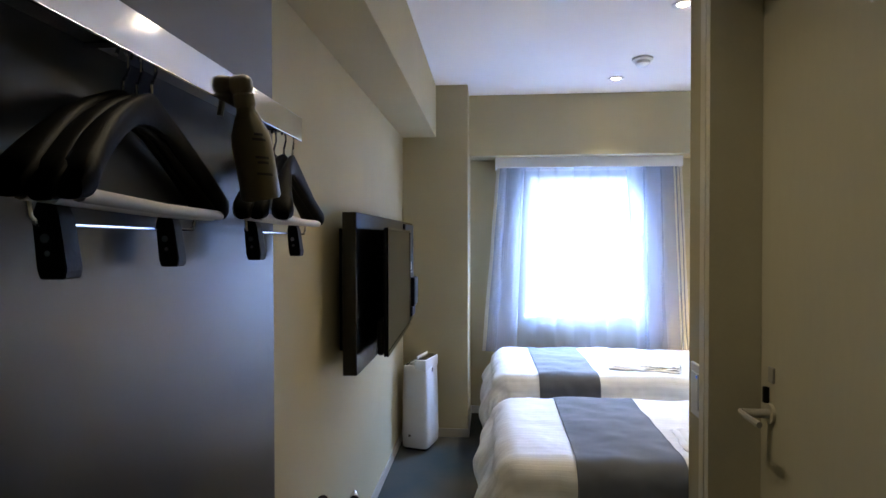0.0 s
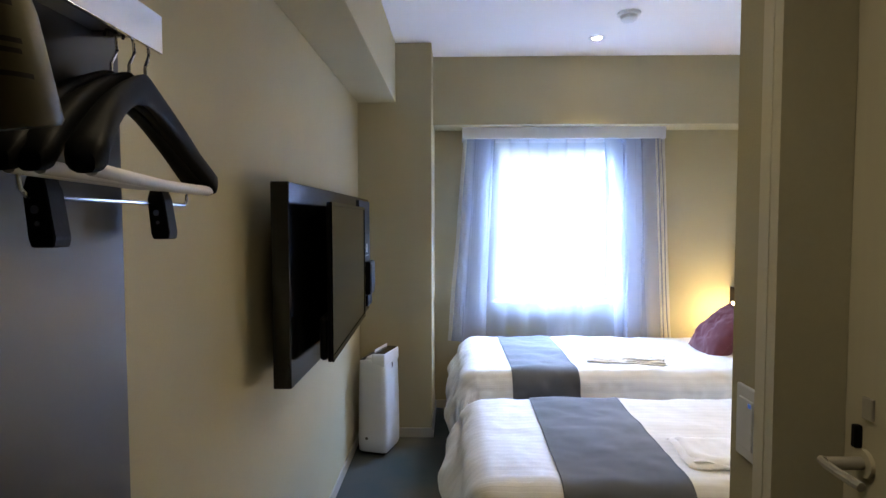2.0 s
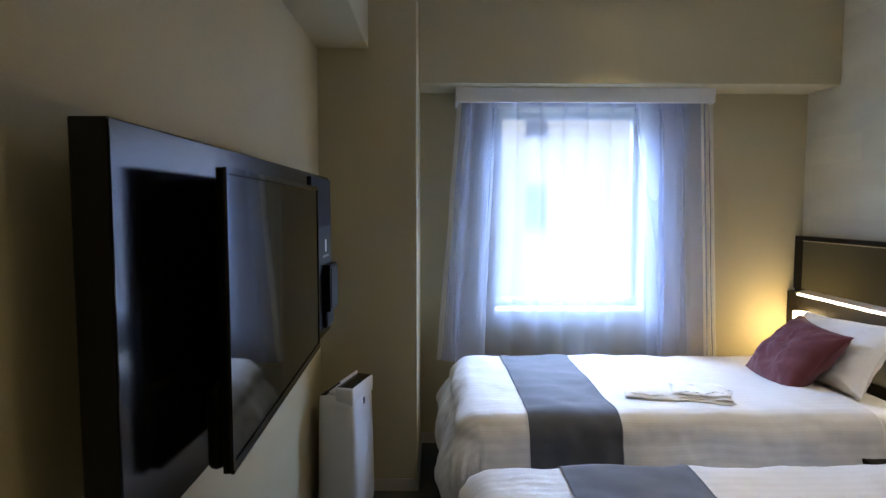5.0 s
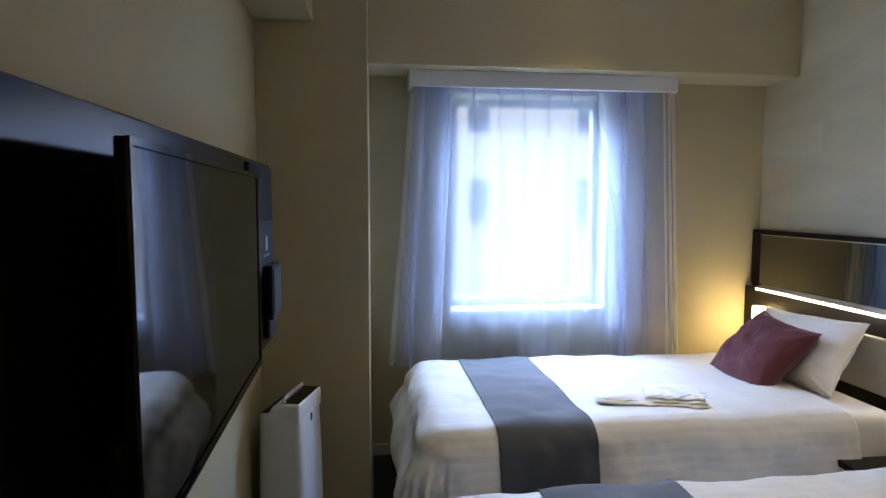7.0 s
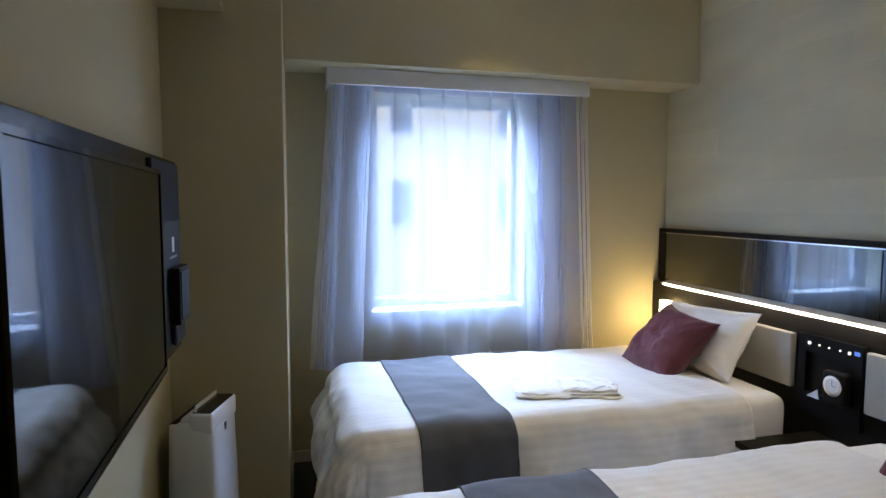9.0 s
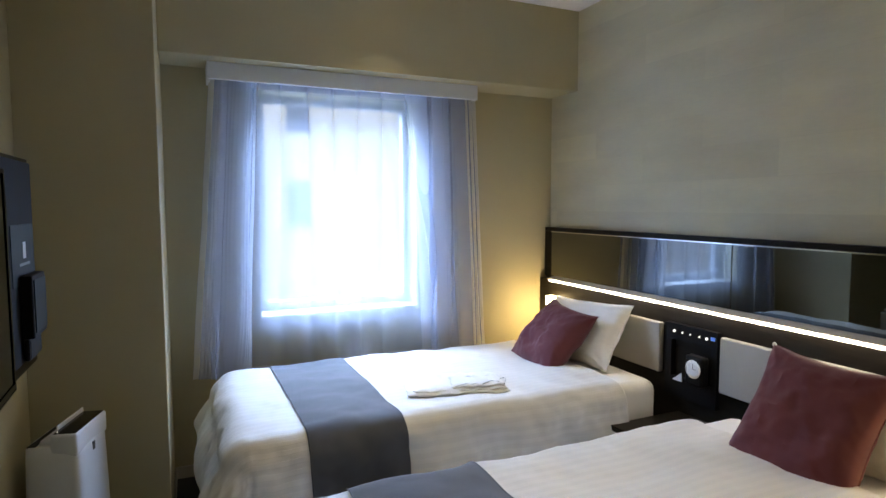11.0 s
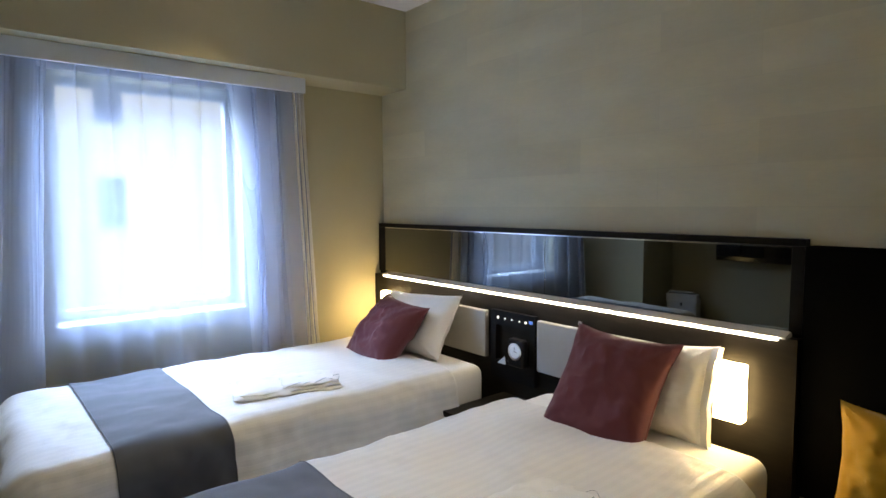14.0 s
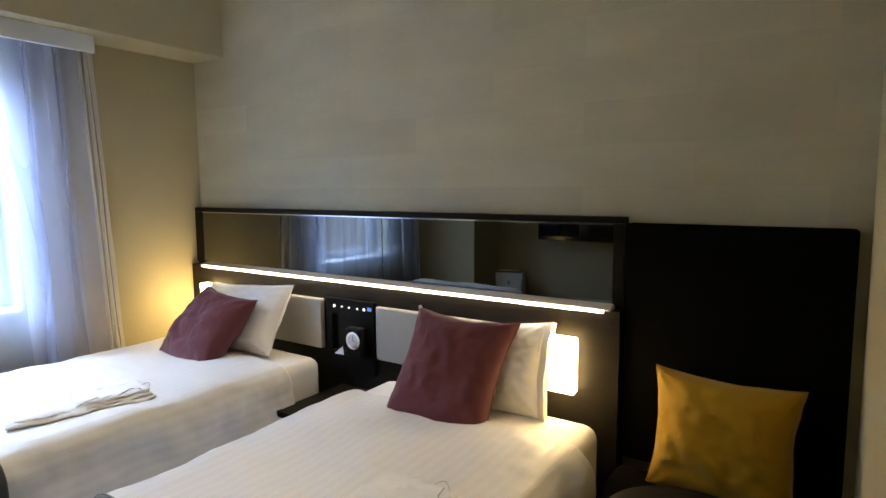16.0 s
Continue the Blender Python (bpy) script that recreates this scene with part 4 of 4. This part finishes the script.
def nightwear(cx, cy, z, rz, label, seed):
    """Folded cotton nightwear with dark piping."""
    g = thing("folded_nightwear", (cx, cy, z), label, "nightwear", "folded nightwear")
    T = pose(cx, cy, z, 0, 0, rz)
    layers = ((0.44, 0.27, 0.0, -0.02, 0.012), (0.41, 0.245, 0.009, -0.01, 0.011), (0.23, 0.15, 0.020, 0.070, 0.009))

    def shape(u, v, k):
        l, w, dz, off, t = layers[k]
        a = 2 * math.pi * v
        c, s = math.cos(a), math.sin(a)
        end = (1 - abs(2 * u - 1) ** 12) ** 0.5
        x = (u - 0.5) * l + off + 0.012 * fbm(3 * c, 2 * s, seed + k)
        y = w / 2 * math.copysign(abs(c) ** 0.5, c) * (0.93 + 0.07 * end) + 0.012 * fbm(4 * u + seed, k) - 0.5 * off * (k == 2)
        zz = dz + 0.006 + t * math.copysign(abs(s) ** 0.8, s) * (0.35 + 0.65 * end) + 0.009 * fbm(6 * u + seed, 3 * c, k)
        return T @ Vector((x, y, zz))
    for k in range(3):
        part("fold", grid(28, 32, lambda u, v: tuple(shape(u, v, k))), M_SHEET, g)
    for k, v0, v1 in ((2, 0.40, 0.30),):
        line = [shape(0.06 + 0.88 * i / 24, v0 + (v1 - v0) * i / 24 + 0.02 * math.sin(0.5 * i + seed), k) + Vector((0, 0, 0.001)) for i in range(25)]
        part("piping", wire(line, 0.0013, 6), M_PIPING, g, "thin grey piping")
    line = [T @ Vector((0.165 + 0.035 * math.sin(2.4 * u), -0.02 - 0.055 * u, 0.020 + 0.020 * math.sin(3.1 * u))) for u in [i / 12 for i in range(13)]]
    part("piping", wire(line, 0.0009, 6), M_PIPING, g, "loose grey cord")
    return g


nightwear(1.195, 4.08, 0.584, -16, "folded white nightwear with grey piping on the bed", 1.0)
nightwear(1.20, 2.72, 0.566, -4, "folded white nightwear with grey piping on the duvet", 6.0)

# ---- headboard ----
hb = thing("headboard", (2.23, 3.7, 0), "long dark wooden headboard with mirror band and padded panels", "headboard")
part("back_panel", box(2.232, XE - 0.0005, 2.455, YN - 0.009, 0.0, 1.222), M_WOOD, hb)
part("top_rail", box(2.222, XE - 0.0005, 2.455, YN - 0.009, 1.2225, 1.246, 0.002), M_WOOD, hb)
part("end_stile", box(2.222, 2.2315, 4.865, YN - 0.009, 0.936, 1.222, 0.001), M_WOOD, hb)
part("end_stile", box(2.222, 2.2315, 2.455, 2.492, 0.936, 1.222, 0.001), M_WOOD, hb)
for a, b in ((2.4935, 3.5345), (3.5375, 4.8635)):
    part("mirror", box(2.224, 2.2315, a, b, 0.940, 1.2165, 0.001), M_MIRROR, hb, "smoked mirror")
part("trim_line", box(2.2205, 2.2315, 2.4935, 4.8635, 1.2168, 1.2220), M_CHROME, hb, "thin bright edge strip")
bm = bmesh.new()
prof = [(2.2315, 0.9385), (2.216, 0.9385), (2.172, 0.927), (2.172, 0.921), (2.2315, 0.921)]
ends = [[bm.verts.new((x, y, z)) for x, z in prof] for y in (2.486, 4.83)]
for k in range(5):
    bm.faces.new((ends[0][k], ends[0][(k + 1) % 5], ends[1][(k + 1) % 5], ends[1][k]))
bm.faces.new(ends[0]), bm.faces.new(ends[1][::-1])
part("ledge", bm, M_PALE, hb, "pale sloping ledge above the light strip")
part("light_strip", box(2.161, 2.1715, 2.505, 4.80, 0.9155, 0.9215, 0.0015), M_LED, hb, "glowing strip light")
part("lower_panel", box(2.190, 2.2315, 2.455, YN - 0.009, 0.0, 0.9205), M_WOOD, hb)
for a, b in ((3.868, 4.60), (2.80, 3.528)):
    part("pad", box(2.158, 2.1898, a, b, 0.585, 0.826, 0.008, 3), M_PAD, hb, "beige leatherette pad", True)

unit = thing("bedside_console", (2.16, 3.68, 0.5), "black bedside console with switches and open niche", "bedside console")
bm = bmesh.new()
for a in ((2.166, 2.1895, 3.545, 3.575, 0.50, 0.838), (2.166, 2.1895, 3.80, 3.835, 0.50, 0.838), (2.166, 2.1895, 3.575, 3.80, 0.765, 0.838), (2.166, 2.1895, 3.575, 3.80, 0.50, 0.59)):
    add_box(bm, *a)
part("body", bm, M_BLACK, unit)
for k, y in enumerate((3.783, 3.735, 3.69, 3.64, 3.600)):
    part("switch", lathe([(0.0065 if k in (0, 4) else 0.004, 0), (0.0055 if k in (0, 4) else 0.003, 0.004)], (2.1658, y, 0.803), (-1, 0, 0), 14), M_DOT, unit, "small pale switch")
part("socket", box(2.163, 2.1658, 3.556, 3.578, 0.800, 0.815), M_BLUEDOT, unit, "small blue socket")

clock = thing("alarm_clock", (2.12, 3.625, 0.585), "round pale alarm clock in a black case", "clock")
part("case", box(2.115, 2.160, 3.575, 3.672, 0.5905, 0.725, 0.012, 3), M_BLACK, clock)
part("dial", lathe([(0.036, 0), (0.036, 0.002), (0.030, 0.003)], (2.1145, 3.622, 0.668), (-1, 0, 0)), M_WHITE, clock, "pale dial", True)
part("dial_ring", lathe([(0.041, 0), (0.041, 0.003), (0.037, 0.003)], (2.1146, 3.622, 0.668), (-1, 0, 0)), M_CHROME, clock, smooth=True)
part("hand", box(2.1105, 2.1112, 3.621, 3.6235, 0.668, 0.692), M_INK, clock)
part("hand", box(2.1105, 2.1112, 3.606, 3.622, 0.667, 0.669), M_INK, clock)
memo = thing("memo_stand", (2.10, 3.72, 0.59), "small white folded card in the console niche", "card")
bm = bmesh.new()
tri = [(2.12, 3.745, 0.591), (2.12, 3.690, 0.591), (2.125, 3.700, 0.628)]
vs = [bm.verts.new(p) for p in tri] + [bm.verts.new((x + 0.004, y, z)) for x, y, z in tri]
for f in ((0, 1, 2), (5, 4, 3), (0, 3, 4, 1), (1, 4, 5, 2), (2, 5, 3, 0)):
    bm.faces.new([vs[i] for i in f])
part("card_face", bm, M_WHITE, memo)

stand = thing("nightstand", (1.98, 3.61, 0), "low black nightstand between the beds", "nightstand")
part("top", box(1.78, 2.188, 3.475, 3.765, 0.40, 0.425, 0.003), M_WOOD, stand)
part("carcass", box(1.80, 2.188, 3.49, 3.75, 0.0, 0.3995, 0.002), M_WOOD, stand)
part("drawer", box(1.788, 1.7995, 3.50, 3.74, 0.22, 0.385, 0.002), M_WOOD, stand)


def wall_lamp(y0, y1, z0, z1, label):
    g = thing("wall_lamp", (2.18, (y0 + y1) / 2, z0), label, "wall lamp", "bedside wall lamps")
    part("shade", box(2.128, 2.176, y0, y1, z0, z1, 0.006, 2), M_LAMP, g, "glowing acrylic shade")
    part("bracket", box(2.1762, 2.1898, y0 + 0.01, y1 - 0.01, z0 + 0.02, z1 - 0.02), M_BLACK, g)


wall_lamp(2.595, 2.692, 0.615, 0.815, "rectangular acrylic wall lamp glowing warm white")
wall_lamp(4.712, 4.782, 0.625, 0.828, "rectangular acrylic wall lamp glowing by the window wall")

# ---- bench corner ----
bench = thing("bench_seat", (2.0, 2.12, 0), "black upholstered corner bench with a tall back", "bench")
part("backrest", box(2.205, XE - 0.0005, 1.80, 2.452, 0.40, 1.226, 0.012, 3), M_BLACKFAB, bench, smooth=True)
part("seat", box(1.775, 2.204, 1.80, 2.452, 0.28, 0.385, 0.03, 3), M_BLACKFAB, bench, smooth=True)
part("base", box(1.79, 2.2, 1.82, 2.44, 0.0, 0.279), M_WOOD, bench)
pillow("cushion", "mustard yellow velvet cushion standing on the black bench", "cushion", "", M_MUSTARD, (2.10, 2.118, 0.370, -2, 10, 1), 0.425, 0.395, 0.17, 0.10, 21.0)
table = thing("side_table", (1.66, 2.13, 0), "small round black side table by the bench", "table")
part("tabletop", lathe([(0.20, 0), (0.205, 0.006), (0.205, 0.016), (0.20, 0.022)], (1.66, 2.13, 0.50), seg=48), M_BLACK, table, smooth=True)
part("stem", cylinder((1.66, 2.13, 0.012), (1.66, 2.13, 0.50), 0.02), M_BLACK, table, smooth=True)
part("foot", lathe([(0.085, 0), (0.085, 0.008), (0.03, 0.018)], (1.66, 2.13, 0.0), seg=40), M_BLACK, table, smooth=True)
